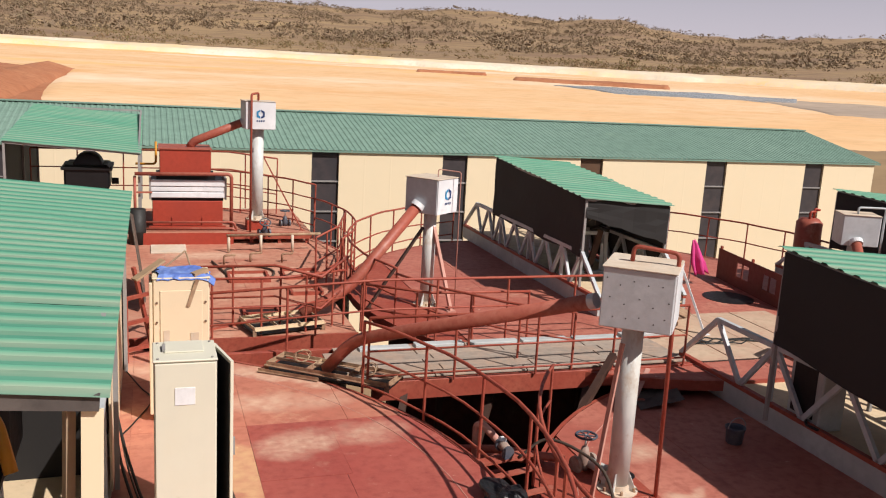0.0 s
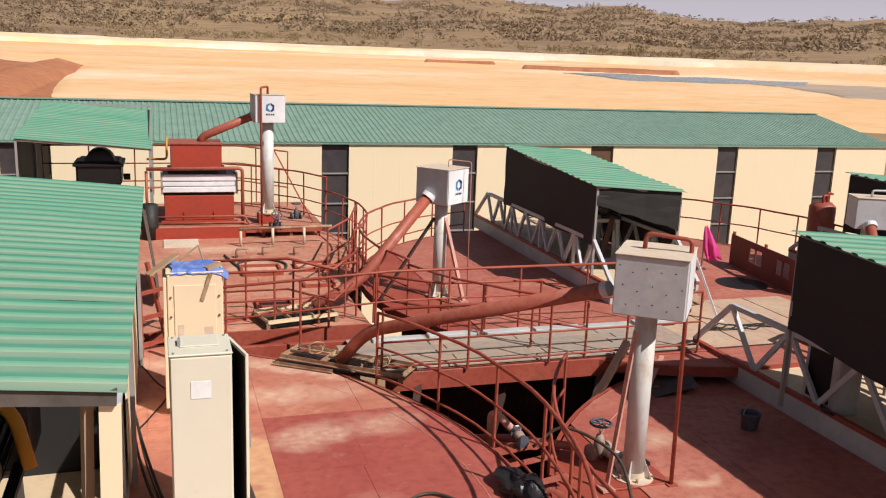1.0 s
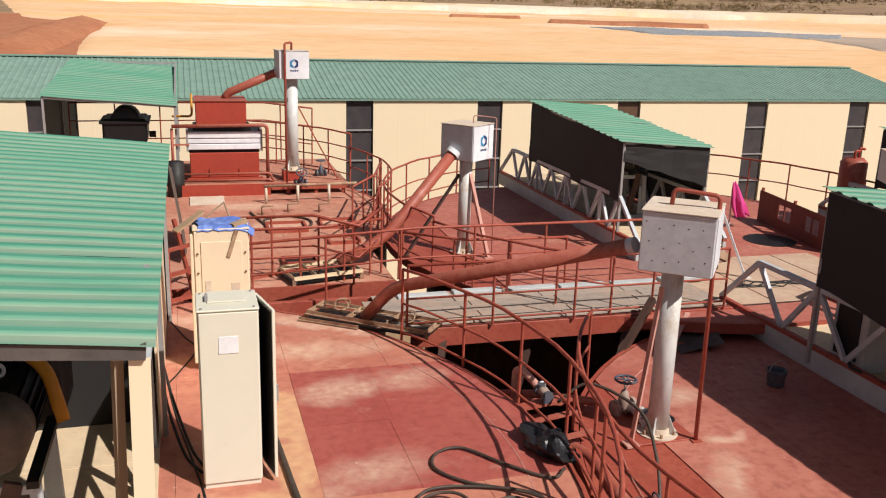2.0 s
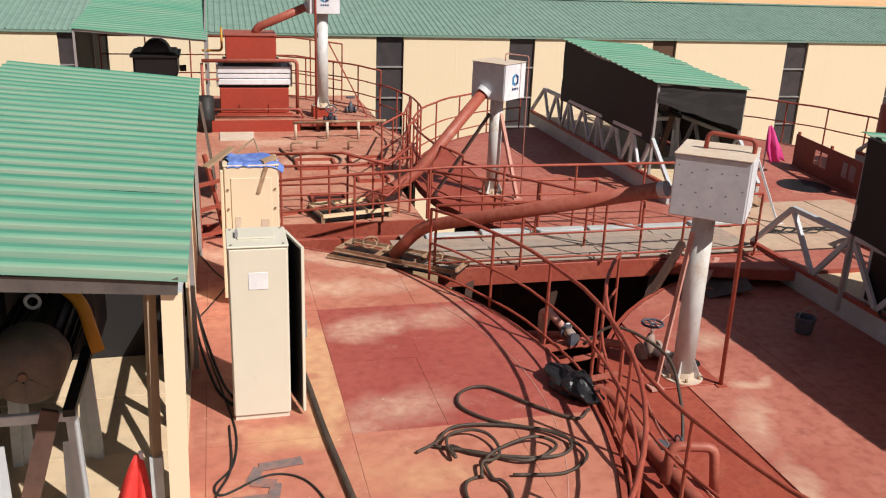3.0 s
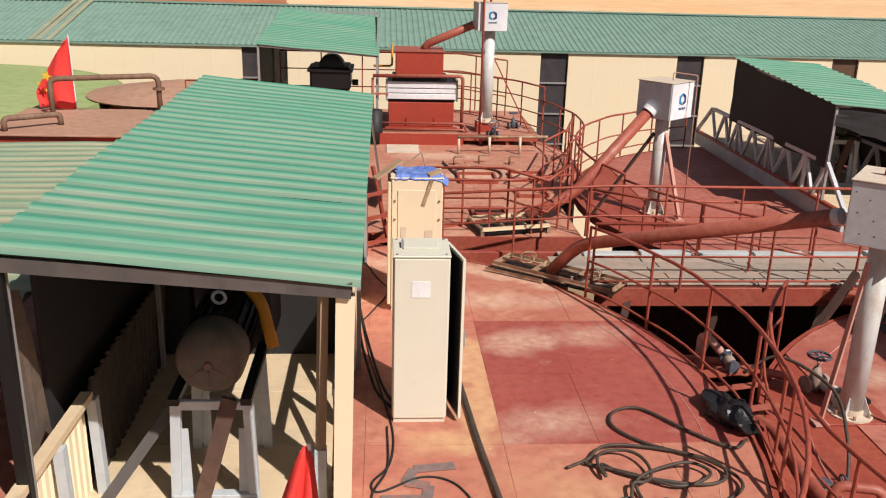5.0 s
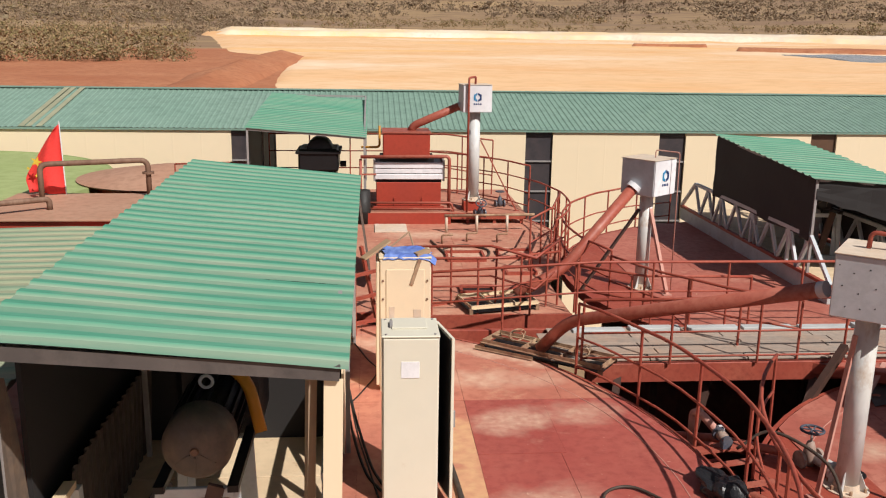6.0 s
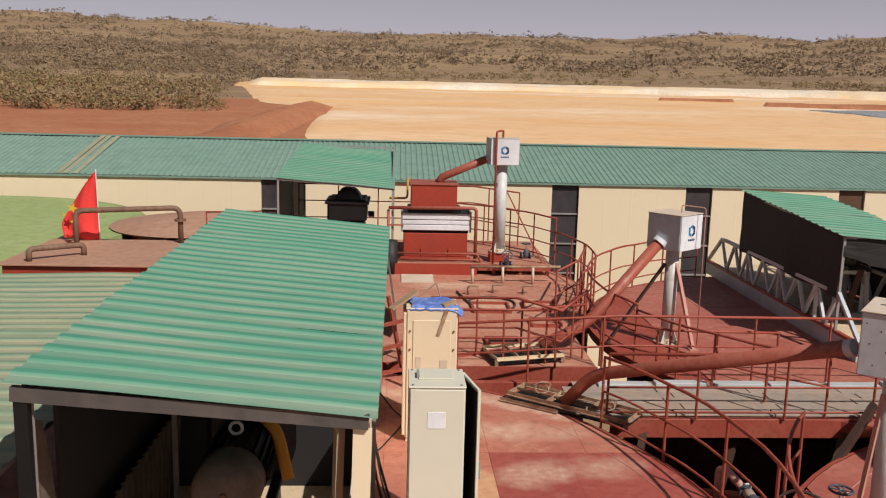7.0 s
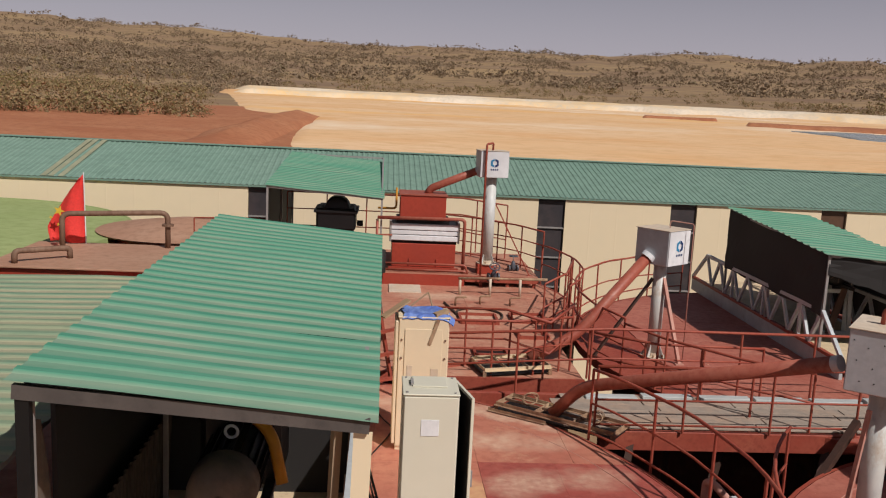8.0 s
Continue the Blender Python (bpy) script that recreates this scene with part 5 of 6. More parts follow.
single("angle_iron", angle_iron(bmesh.new(), (1.55, 12.62, 0.02), (2.35, 12.06, 0.02), 0.04, 0.006), M_DUSTIRON, "loose dusty angle iron lying on the deck edge", "angle iron")
for x, y in ((2.2, 12.62), (3.05, 11.88)):
    wc = thing("wire_coil", (x, y, 0.12), "small coil of rusty wire hung on the rack", "wire", "wire coils")
    for k in range(3):
        ring = [(x + (0.1 + 0.02 * k) * math.cos(math.pi * i / 8), y + 0.05 * math.sin(math.pi * i / 8 + k), 0.2 + 0.01 * k + (0.06 + 0.02 * k) * math.sin(math.pi * i / 8)) for i in range(16)]
        part("loop", sweep(bmesh.new(), ring, 0.007, 5, closed=True), M_DUSTIRON, wc, smooth=True)

# ---- electrical cabinets on the first deck ----
def cabinet(x0, x1, y0, y1, h, label, paint):
    ob = thing("control_cabinet", ((x0 + x1) / 2, y0, 0.0), label, "cabinet", "control cabinets")
    part("plinth", box(bmesh.new(), (x0 + 0.015, y0 + 0.015, 0.0), (x1 - 0.015, y1 - 0.015, 0.06)), paint, ob)
    part("body", box(bmesh.new(), (x0, y0 + 0.012, 0.05), (x1, y1, h - 0.02), 0.012), paint, ob)
    part("front_panel", box(bmesh.new(), (x0 + 0.012, y0 - 0.008, 0.06), (x1 - 0.012, y0 + 0.012, h - 0.03), 0.006), paint, ob)
    part("top_cover", box(bmesh.new(), (x0 - 0.006, y0 - 0.004, h - 0.02), (x1 + 0.006, y1 + 0.006, h), 0.007), paint, ob)
    return ob


cab = cabinet(0.07, 0.63, 7.99, 8.55, 1.83, "tall ivory control cabinet with an open side door", M_CABINET)
part("label_plate", box(bmesh.new(), (0.255, 7.976, 1.4), (0.435, 7.982, 1.57), 0.002), M_PAPER, cab, "white label plate")
# thin black plate in place of the cabinet's unlit inside
part("opening", box(bmesh.new(), (0.63, 8.04, 0.1), (0.634, 8.5, 1.78)), M_MOTOR, cab, "black plate painted as the cabinet's dark inside")
bm = bar(bmesh.new(), (0.64, 8.54, 0.93), (0.765, 7.98, 0.93), 0.028, 1.74)
dr = part("door", bm, M_CABINET, cab, "open ivory door")
part("door_lining", bar(bmesh.new(), (0.628, 8.52, 0.93), (0.745, 8.0, 0.93), 0.012, 1.68), M_BLACK, dr, "black inner lining")
part("door_handle", box(bmesh.new(), (0.775, 8.02, 0.85), (0.8, 8.06, 1.02)), M_FRAME, dr)
for x, y in ((0.11, 8.03), (0.59, 8.03), (0.11, 8.5), (0.59, 8.5)):
    part("screw", lathe(bmesh.new(), (x, y, 1.83), [(0, 0.012), (0.012, 0.012)], 8), M_FRAME, cab)
part("top_plate", box(bmesh.new(), (0.17, 8.2, 1.832), (0.52, 8.52, 1.846), 0.003), M_CABINET, cab)
part("lifting_bar", box(bmesh.new(), (0.15, 8.24, 1.835), (0.18, 8.4, 1.86)), M_FRAME, cab)
cab2 = cabinet(0.07, 0.75, 11.0, 11.55, 1.86, "second cream control cabinet with a taped panel", M_CABINET_CREAM)
part("inset_panel", box(bmesh.new(), (0.16, 10.978, 0.95), (0.66, 10.991, 1.7), 0.004), M_CABINET_CREAM, cab2)
part("hinge_side", box(bmesh.new(), (0.03, 10.98, 0.1), (0.07, 11.5, 1.8), 0.008), M_CABINET_CREAM, cab2)
for z in (1.3, 1.55):
    for x in (0.12, 0.7):
        part("screw", lathe(bmesh.new(), (x, 10.99, z), [(0, 0.014), (0.014, 0.014)], 8, axis=(0, -1, 0)), M_RUSTWOOD, cab2)
part("strap", bar(bmesh.new(), (0.6, 10.968, 1.84), (0.49, 10.966, 1.5), 0.045, 0.008, up=(0, 1, 0)), M_DUSTIRON, cab2, "grey strap hanging over the front")
part("tape", box(bmesh.new(), (0.2, 10.972, 1.02), (0.27, 10.978, 1.2)), M_BOXTOP, cab2)
part("tape", box(bmesh.new(), (0.52, 10.972, 1.05), (0.62, 10.978, 1.16)), M_BOXTOP, cab2)
# clutter on the second cabinet
tp = bmesh.new()
grid = [[tp.verts.new((0.12 + 0.68 * i / 10 + 0.03 * math.sin(j), 10.98 + 0.5 * j / 6, 1.885 + 0.035 * abs(noise.noise(Vector((i * 0.5, j * 0.6, 4)))) - (0.05 if j == 0 else 0) - 0.04 * max(0, i - 8))) for j in range(7)] for i in range(11)]
for a, b in zip(grid, grid[1:]):
    for j in range(6):
        tp.faces.new((a[j], b[j], b[j + 1], a[j + 1]))
thicken(tp, 0.012)
single("tarpaulin", tp, M_BLUE, "crumpled blue tarpaulin on the second cabinet", "tarpaulin")
single("wood_board", bar(bmesh.new(), (-0.14, 11.1, 1.82), (0.2, 11.3, 2.02), 0.12, 0.025), M_WOOD, "weathered board leaning on the second cabinet", "board")
single("wood_board", bar(bmesh.new(), (0.55, 11.05, 1.88), (0.72, 11.15, 1.92), 0.09, 0.05), M_WOOD, "short wood offcut on the second cabinet", "board")
tri = thing("wire_stand", (0.3, 11.5, 1.86), "small bent wire stand on the second cabinet", "stand")
part("leg", sweep(bmesh.new(), [(0.2, 11.5, 1.86), (0.48, 11.55, 2.08)], 0.012, 6), M_WOOD, tri)
part("leg", sweep(bmesh.new(), [(0.55, 11.5, 1.86), (0.48, 11.55, 2.08)], 0.012, 6), M_WOOD, tri)
single("cardboard_sheet", box(bmesh.new(), (0.05, 20.9, 0.0), (0.85, 21.8, 0.03), 0.004), M_BOXTOP, "flattened cardboard sheet on the dusty deck", "cardboard")

# ---- hoses, cables and paint on the first deck ----
def cable(name, pts, r, mat, label, category, n=7):
    """A cable laid along a smooth line through the points."""
    pts = [Vector(p) for p in pts]
    line = []
    ext = [pts[0] * 2 - pts[1]] + pts + [pts[-1] * 2 - pts[-2]]
    for a, b, c, d in zip(ext, ext[1:], ext[2:], ext[3:]):
        for i in range(7):
            u = i / 7
            line.append(0.5 * ((2 * b) + (c - a) * u + (2 * a - 5 * b + 4 * c - d) * u * u + (3 * b - a - 3 * c + d) * u ** 3))
    line.append(pts[-1])
    return single(name, sweep(bmesh.new(), line, r, n), mat, label, category, smooth=True)


def ring_line(cx, cy, a, b, tilt, u0, u1, z, n=14):
    out = []
    for i in range(n + 1):
        u = radians(u0 + (u1 - u0) * i / n)
        x, y = a * math.cos(u), b * math.sin(u)
        t = radians(tilt)
        out.append((cx + x * math.cos(t) - y * math.sin(t), cy + x * math.sin(t) + y * math.cos(t), z + 0.012 * math.sin(3 * u)))
    return out


cable("hose", [(1.72, 7.08, 0.025), (1.95, 7.22, 0.03)] + ring_line(2.62, 7.1, 0.62, 0.3, -18, 170, -150, 0.045) + ring_line(2.25, 7.02, 0.24, 0.3, 10, 200, -100, 0.075) + [(2.2, 6.55, 0.05)], 0.0165, M_HOSE, "black rubber hose lying in loose coils on the deck", "hose")
cable("hose", ring_line(2.2, 6.32, 0.2, 0.27, 0, 80, 420, 0.03) + [(2.35, 6.85, 0.06), (2.85, 7.05, 0.09), (3.05, 6.9, 0.06), (2.7, 6.72, 0.05), (2.3, 6.95, 0.04), (1.9, 7.15, 0.03)], 0.0165, M_HOSE, "black rubber hose coil crossing the loose coils", "hose")
cable("hose", [(3.66, 7.55, 0.03), (3.45, 7.4, 0.03), (3.1, 7.75, 0.03), (2.75, 8.2, 0.03), (2.45, 8.15, 0.03), (2.35, 7.85, 0.03), (2.6, 7.5, 0.03), (3.1, 7.15, 0.05), (3.3, 6.75, 0.05), (3.0, 6.5, 0.03), (2.5, 6.55, 0.03)], 0.0165, M_HOSE, "black rubber hose looped towards the railing", "hose")
cable("hose", [(2.2, 6.05, 0.025), (2.0, 5.8, 0.025), (1.6, 5.6, 0.025)], 0.0165, M_HOSE, "end of the black rubber hose", "hose")
cable("hose", [(0.72, 9.6, 0.03), (0.83, 8.9, 0.03), (0.92, 7.6, 0.03), (1.03, 6.4, 0.03), (1.12, 5.0, 0.03)], 0.032, M_HOSE, "straight dark hose beside the cabinet", "hose")
cable("cable", [(-0.32, 10.4, 0.25), (-0.2, 9.6, 0.05), (-0.02, 8.5, 0.015), (0.08, 7.75, 0.012), (0.04, 7.2, 0.012), (-0.12, 6.9, 0.012), (-0.05, 6.75, 0.012), (0.35, 6.98, 0.012), (0.65, 6.85, 0.012), (0.8, 6.4, 0.012), (0.6, 6.05, 0.012), (0.2, 6.0, 0.012), (-0.08, 6.3, 0.012), (-0.12, 6.7, 0.012), (0.02, 7.15, 0.012), (0.02, 7.9, 0.012)], 0.011, M_BLACK, "thin black cable looped on the red deck", "cable")
cable("cable", [(-0.34, 9.9, 0.4), (-0.25, 9.3, 0.2), (-0.1, 8.7, 0.02), (0.06, 8.3, 0.02)], 0.016, M_BLACK, "black cable running from the shed to the cabinet", "cable")
cable("cable", [(-0.34, 10.2, 0.5), (-0.22, 9.6, 0.25), (-0.05, 8.9, 0.02), (0.07, 8.45, 0.02)], 0.016, M_BLACK, "second black cable from the shed to the cabinet", "cable")
cable("cable", [(-0.3, 12.9, 0.02), (-0.1, 12.2, 0.02), (0.05, 11.7, 0.02), (-0.15, 11.0, 0.02), (-0.3, 10.6, 0.02)], 0.01, M_BLACK, "thin cable behind the cabinet", "cable")
cable("cable", [(0.45, 6.25, 0.009), (0.75, 6.28, 0.009), (1.35, 6.3, 0.009)], 0.0035, M_HOSE, "thin wire on the red deck", "wire")
cable("hose", [(1.7, 18.3, 0.03), (2.1, 18.05, 0.03), (2.5, 18.4, 0.03), (2.55, 19.0, 0.03), (2.1, 19.4, 0.03), (1.6, 19.1, 0.03), (1.62, 18.5, 0.03), (1.35, 19.9, 0.03)], 0.024, M_HOSE, "dark hose ring on the dusty deck", "hose")

# worn stencilled figure: strokes of grey paint
bm = bmesh.new()
strokes = [(0.66, 7.17), (0.27, 7.12), (0.19, 6.9), (0.4, 6.84), (0.37, 6.63), (-0.04, 6.63)]
for k, (p, q) in enumerate(zip(strokes, strokes[1:])):
    z = 0.009 + 0.0008 * k
    bar(bm, (*p, z), (*q, z), 0.1 if k % 2 else 0.13, 0.002)
single("stencil_number", bm, M_MARK, "worn grey stencilled figure on the red deck", "marking")

# black plastic heap
bm = bmesh.new()
bmesh.ops.create_icosphere(bm, subdivisions=4, radius=1)
for v in bm.verts:
    d = v.co.copy()
    k = 0.9 + 0.4 * noise.noise(d * 1.5) + 0.16 * noise.noise(Vector((d.x * 2, d.y * 5, d.z * 3)))
    v.co = Vector((d.x * 0.23 * k, d.y * 0.43 * k, max(0.0, 0.16 * (d.z + 0.45) * k)))
bmesh.ops.rotate(bm, verts=bm.verts, cent=(0, 0, 0), matrix=Matrix.Rotation(radians(12), 3, "Z"))
bmesh.ops.translate(bm, verts=bm.verts, vec=(3.68, 8.02, 0.0))
single("plastic_sheeting", bm, M_BLACKBAG, "crumpled black plastic sheeting at the railing foot", "sheeting")

# ---- valves and pipes in the gap between the tanks ----
def valve(x, y, z, s, label, axis=(0, 0, 1), mat=None):
    ob = thing("gate_valve", (x, y, z), label, "valve", "gate valves")
    ax = Vector(axis).normalized()
    side = Vector((1, 0.2, 0)).normalized() if abs(ax.z) > 0.5 else Vector((0, 0, 1))
    c = Vector((x, y, z))
    part("body", lathe(bmesh.new(), c, [(0, 0.06 * s), (0.1 * s, 0.09 * s), (0.2 * s, 0.07 * s), (0.3 * s, 0.04 * s)], 14, axis=ax), mat or M_VALVE, ob, smooth=True)
    for k in (-1, 1):
        part("flange", lathe(bmesh.new(), c + side * (k * 0.13 * s) + ax * 0.08 * s, [(-0.02 * s, 0.11 * s), (0.02 * s, 0.11 * s)], 16, axis=side), mat or M_VALVE, ob)
    part("stem", sweep(bmesh.new(), [c + ax * 0.3 * s, c + ax * 0.46 * s], 0.014 * s, 8), M_FRAME, ob)
    o1 = ax.orthogonal().normalized()
    o2 = ax.cross(o1)
    w = [c + ax * 0.45 * s + (o1 * math.cos(2 * math.pi * i / 20) + o2 * math.sin(2 * math.pi * i / 20)) * 0.13 * s for i in range(20)]
    wheel = part("handwheel", sweep(bmesh.new(), w, 0.016 * s, 7, closed=True), M_VALVE, ob, "dark handwheel", smooth=True)
    for i in range(3):
        part("spoke", sweep(bmesh.new(), [w[i * 20 // 3], w[(i * 20 // 3 + 10) % 20]], 0.01 * s, 6), M_VALVE, wheel)
    return ob


valve(5.2, 9.2, -0.28, 1.0, "rusty valve with a dark handwheel beside the near column", mat=M_DUSTVALVE)
pp = thing("outlet_pipe", (5.2, 9.0, -0.3), "short white pipe from the near column to the valve", "pipe")
part("pipe", sweep(bmesh.new(), [(5.26, 9.16, -0.18), (5.4, 8.74, -0.18)], 0.07, 12), M_WHITE, pp, smooth=True)
part("flange", lathe(bmesh.new(), (5.3, 8.84, -0.18), [(-0.015, 0.11), (0.015, 0.11)], 14, axis=(0.5, -0.8, 0)), M_WHITE, pp)
ot = thing("column_tray", (5.4, 8.8, -0.3), "low red tray plate round the near column foot", "tray")
part("plate", box(bmesh.new(), (4.98, 8.38, -0.31), (5.75, 9.3, -0.285), 0.004), M_RED, ot)
# flat black disc in place of the hole's darkness
part("hole", lathe(bmesh.new(), (5.62, 8.95, -0.284), [(0, 0.15), (0.004, 0.15)], 20), M_MOTOR, ot, "black disc painted as a dark cut-out")
valve(4.3, 7.2, -0.35, 0.65, "dirty valve on the red pipe along the rim", (0.9, 0.1, 0.2))
gp = thing("gap_pipework", (4.2, 8, -1.0), "red pipes and brackets between the two tanks", "pipework")
part("pipe", sweep(bmesh.new(), bend([(3.98, 9.2, -0.4), (4.35, 8.4, -0.35), (4.22, 7.2, -0.3), (4.2, 6.2, -0.25), (4.1, 4.5, -0.25)], 0.2), 0.085, 10), M_PIPE, gp, smooth=True)
part("pipe", sweep(bmesh.new(), bend([(4.05, 6.55, -0.25), (4.1, 6.6, 0.12), (4.5, 6.5, 0.12), (4.5, 6.4, -0.32)], 0.1), 0.05, 10), M_PIPE, gp, smooth=True)
part("pipe", sweep(bmesh.new(), bend([(3.9, 10.6, -0.6), (5.1, 10.2, -0.62)], 0.1), 0.06, 10), M_PIPE, gp, smooth=True)
for y in (6.0, 6.9, 7.8, 8.7, 9.5):
    part("bracket", bar(bmesh.new(), (3.6, y, -0.42), (4.25, y + 0.1, -0.42), 0.07, 0.05), M_RED, gp)
part("platform_bar", bar(bmesh.new(), (3.85, 9.3, -0.12), (4.55, 9.4, -0.1), 0.16, 0.03), M_PIPE, gp)
part("diagonal", bar(bmesh.new(), (3.8, 10.1, -0.5), (4.9, 8.2, -0.9), 0.1, 0.1), M_RED, gp)
cable("hose", [(4.15, 8.9, 0.1), (4.5, 8.8, 0.35), (4.85, 8.2, 0.25), (4.75, 7.6, 0.0), (4.6, 7.2, -0.28)], 0.019, M_HOSE, "dark hose bent over the gap by the valve", "hose")

# bent steel sheet in the shade of the bridge, and odd pipe ends
bm = bmesh.new()
g = [[bm.verts.new((7.0 + 0.75 * i / 4 + 0.05 * j, 10.85 + 0.62 * j / 3, -0.285 + 0.14 * (i / 4) ** 2 + 0.03 * math.sin(2 * j + i))) for j in range(4)] for i in range(5)]
for a, b in zip(g, g[1:]):
    for j in range(3):
        bm.faces.new((a[j], b[j], b[j + 1], a[j + 1]))
single("steel_plate", thicken(bm, 0.008), M_DARKSTEEL, "bent dark steel sheet lying on the shaded deck", "plate")
ep = thing("elbow_pipe", (4.15, 10.2, -0.5), "faded pink pipe elbow with a dark valve in the gap", "pipe")
part("pipe", sweep(bmesh.new(), bend([(4.0, 9.9, -0.5), (4.0, 9.9, 0.12), (4.06, 9.78, 0.14), (4.16, 9.45, 0.03)], 0.1), 0.05, 12), M_PINK, ep, smooth=True)
for k in (0.0, 0.16):
    part("flange", lathe(bmesh.new(), (4.16 + k * 0.2, 9.45 - k, 0.03 - k * 0.3), [(-0.015, 0.085), (0.015, 0.085)], 16, axis=(0.2, -1, 0)), M_VALVE, ep)
part("valve_body", lathe(bmesh.new(), (4.16, 9.45, 0.03), [(0, 0.05), (0.07, 0.065), (0.15, 0.05)], 14, axis=(0.2, -1, 0)), M_DUSTVALVE, ep, smooth=True)
part("lever", sweep(bmesh.new(), bend([(4.18, 9.38, 0.08), (4.19, 9.36, 0.17), (4.07, 9.33, 0.18)], 0.03), 0.012, 7), M_TRUSS, ep, "white lever")
cr = thing("cross_pipe", (4.1, 9.9, -0.3), "red pipe crossing the gap between the tanks", "pipe")
part("pipe", sweep(bmesh.new(), bend([(3.7, 10.1, -0.28), (4.25, 9.85, -0.22), (5.0, 9.35, -0.2)], 0.1), 0.055, 10), M_PIPE, cr, smooth=True)
for p, q in (((3.95, 9.35, -0.1), (4.6, 9.5, -0.12)), ((3.9, 8.95, -0.14), (4.55, 9.1, -0.14)), ((4.0, 8.5, -0.16), (4.5, 8.6, -0.16))):
    part("strap", bar(bmesh.new(), p, q, 0.1, 0.02), M_PIPE, cr)
ch = thing("wire_bundle", (9.4, 12.6, 0.0), "tangle of dark wire on the landing floor", "wire")
for k in range(5):
    part("strand", sweep(bmesh.new(), [(9.2 + 0.18 * i, 12.75 + 0.12 * math.sin(i * 1.1 + k * 1.3) + 0.04 * k, 0.035 + 0.02 * math.sin(i * 2 + k)) for i in range(9)], 0.012, 6), M_BLACK, ch, smooth=True)

# ---- manifold, hatches and odd things on the dusty tank ----
mf = thing("wash_manifold", (2.3, 20.4, 0.0), "low pale pipe manifold with short risers", "manifold")
part("header", sweep(bmesh.new(), [(1.75, 20.9, 0.42), (4.0, 21.05, 0.42)], 0.035, 9), M_DUSTIRON, mf, smooth=True)
for x in (1.8, 2.55, 3.3):
    part("riser", sweep(bmesh.new(), [(x, 20.9, 0.0), (x, 20.93, 0.42)], 0.035, 9), M_BOXTOP, mf, smooth=True)
for x, y in ((2.2, 19.9), (2.9, 19.8), (1.6, 19.7)):
    part("stub", sweep(bmesh.new(), bend([(x, y, 0.0), (x, y, 0.2), (x + 0.25, y + 0.05, 0.2)], 0.05), 0.025, 8), M_DUSTIRON, mf, smooth=True)
valve(2.72, 21.75, 0.25, 1.0, "dark blue valve below the far column", (0, -0.4, 0.6))
valve(3.4, 22.9, 0.27, 0.9, "small valve behind the far column")
for x, y, w, d, lab in ((1.6, 18.0, 0.8, 0.75, "square hatch frame with a grey lid on the dusty deck"), (2.75, 18.2, 0.75, 0.7, "square open hatch frame on the dusty deck"), (1.65, 15.55, 0.62, 0.42, "open dark hatch in the deck"), (2.7, 16.9, 0.6, 0.5, "small hatch frame on the dusty deck")):
    hb = thing("hatch", (x + w / 2, y, 0.0), lab, "hatch", "deck hatches")
    for a, b in (((x, y), (x + w, y)), ((x + w, y), (x + w, y + d)), ((x + w, y + d), (x, y + d)), ((x, y + d), (x, y))):
        part("frame_bar", bar(bmesh.new(), (*a, 0.035), (*b, 0.035), 0.05, 0.07), M_RED, hb)
    # the open hatch gets a black plate as its dark depth
    part("cover", box(bmesh.new(), (x + 0.03, y + 0.03, 0.0), (x + w - 0.03, y + d - 0.03, 0.014)), M_MOTOR if "dark" in lab else M_DECK_B, hb)
single("steel_plate", bar(bmesh.new(), (-0.05, 17.0, 0.0), (-0.28, 17.3, 1.55), 2.2, 0.02, up=(1, 0, 0)), M_DUSTY, "brown steel plate leaning on the shed side", "plate")
fr = thing("scrap_frame", (-0.1, 13.9, 0.0), "red scrap frame of bars beside the shed", "frame")
for p, q in (((-0.3, 13.3, 0.0), (-0.3, 13.3, 1.0)), ((0.05, 14.2, 0.0), (-0.2, 14.0, 1.3)), ((-0.3, 13.3, 0.6), (0.4, 14.4, 0.45)), ((-0.35, 13.2, 1.0), (0.35, 14.6, 0.8)), ((-0.3, 13.6, 0.1), (0.5, 13.9, 0.15)), ((0.1, 13.2, 0.0), (0.1, 13.2, 0.5))):
    part("frame_bar", bar(bmesh.new(), p, q, 0.06, 0.05), M_RED, fr)

# ---- things on the far side of the middle tank ----
gw = thing("guard_panel", (12.5, 16, 0.0), "brown sheet guard with square cut-outs", "panel")
def cut_sheet(bm, p, q, z0, z1, holes):
    """An upright sheet from p to q with square openings (start, end, low, high as shares)."""
    p, q = Vector(p), Vector(q)
    us = sorted({0.0, 1.0, *(h[0] for h in holes), *(h[1] for h in holes)})
    vs = sorted({0.0, 1.0, *(h[2] for h in holes), *(h[3] for h in holes)})
    grid = {(a, c): bm.verts.new((*p.lerp(q, a).xy, z0 + (z1 - z0) * c)) for a in us for c in vs}
    for a, b in zip(us, us[1:]):
        for c, d in zip(vs, vs[1:]):
            if not any(h[0] <= a and b <= h[1] and h[2] <= c and d <= h[3] for h in holes):
                bm.faces.new((grid[a, c], grid[b, c], grid[b, d], grid[a, d]))
    thicken(bm, 0.02)
    return bm
part("sheet", cut_sheet(bmesh.new(), (12.95, 17.5, 0), (12.5, 14.5, 0), 0.0, 0.72, [(0.3, 0.48, 0.35, 0.8), (0.68, 0.86, 0.35, 0.8)]), M_DARKRED, gw)
for u in (0.39, 0.77):
    p = Vector((12.95, 17.5, 0)).lerp(Vector((12.5, 14.5, 0)), u)
    part("mullion", bar(bmesh.new(), (p.x, p.y, 0.24), (p.x, p.y, 0.6), 0.03, 0.03), M_DARKRED, gw)
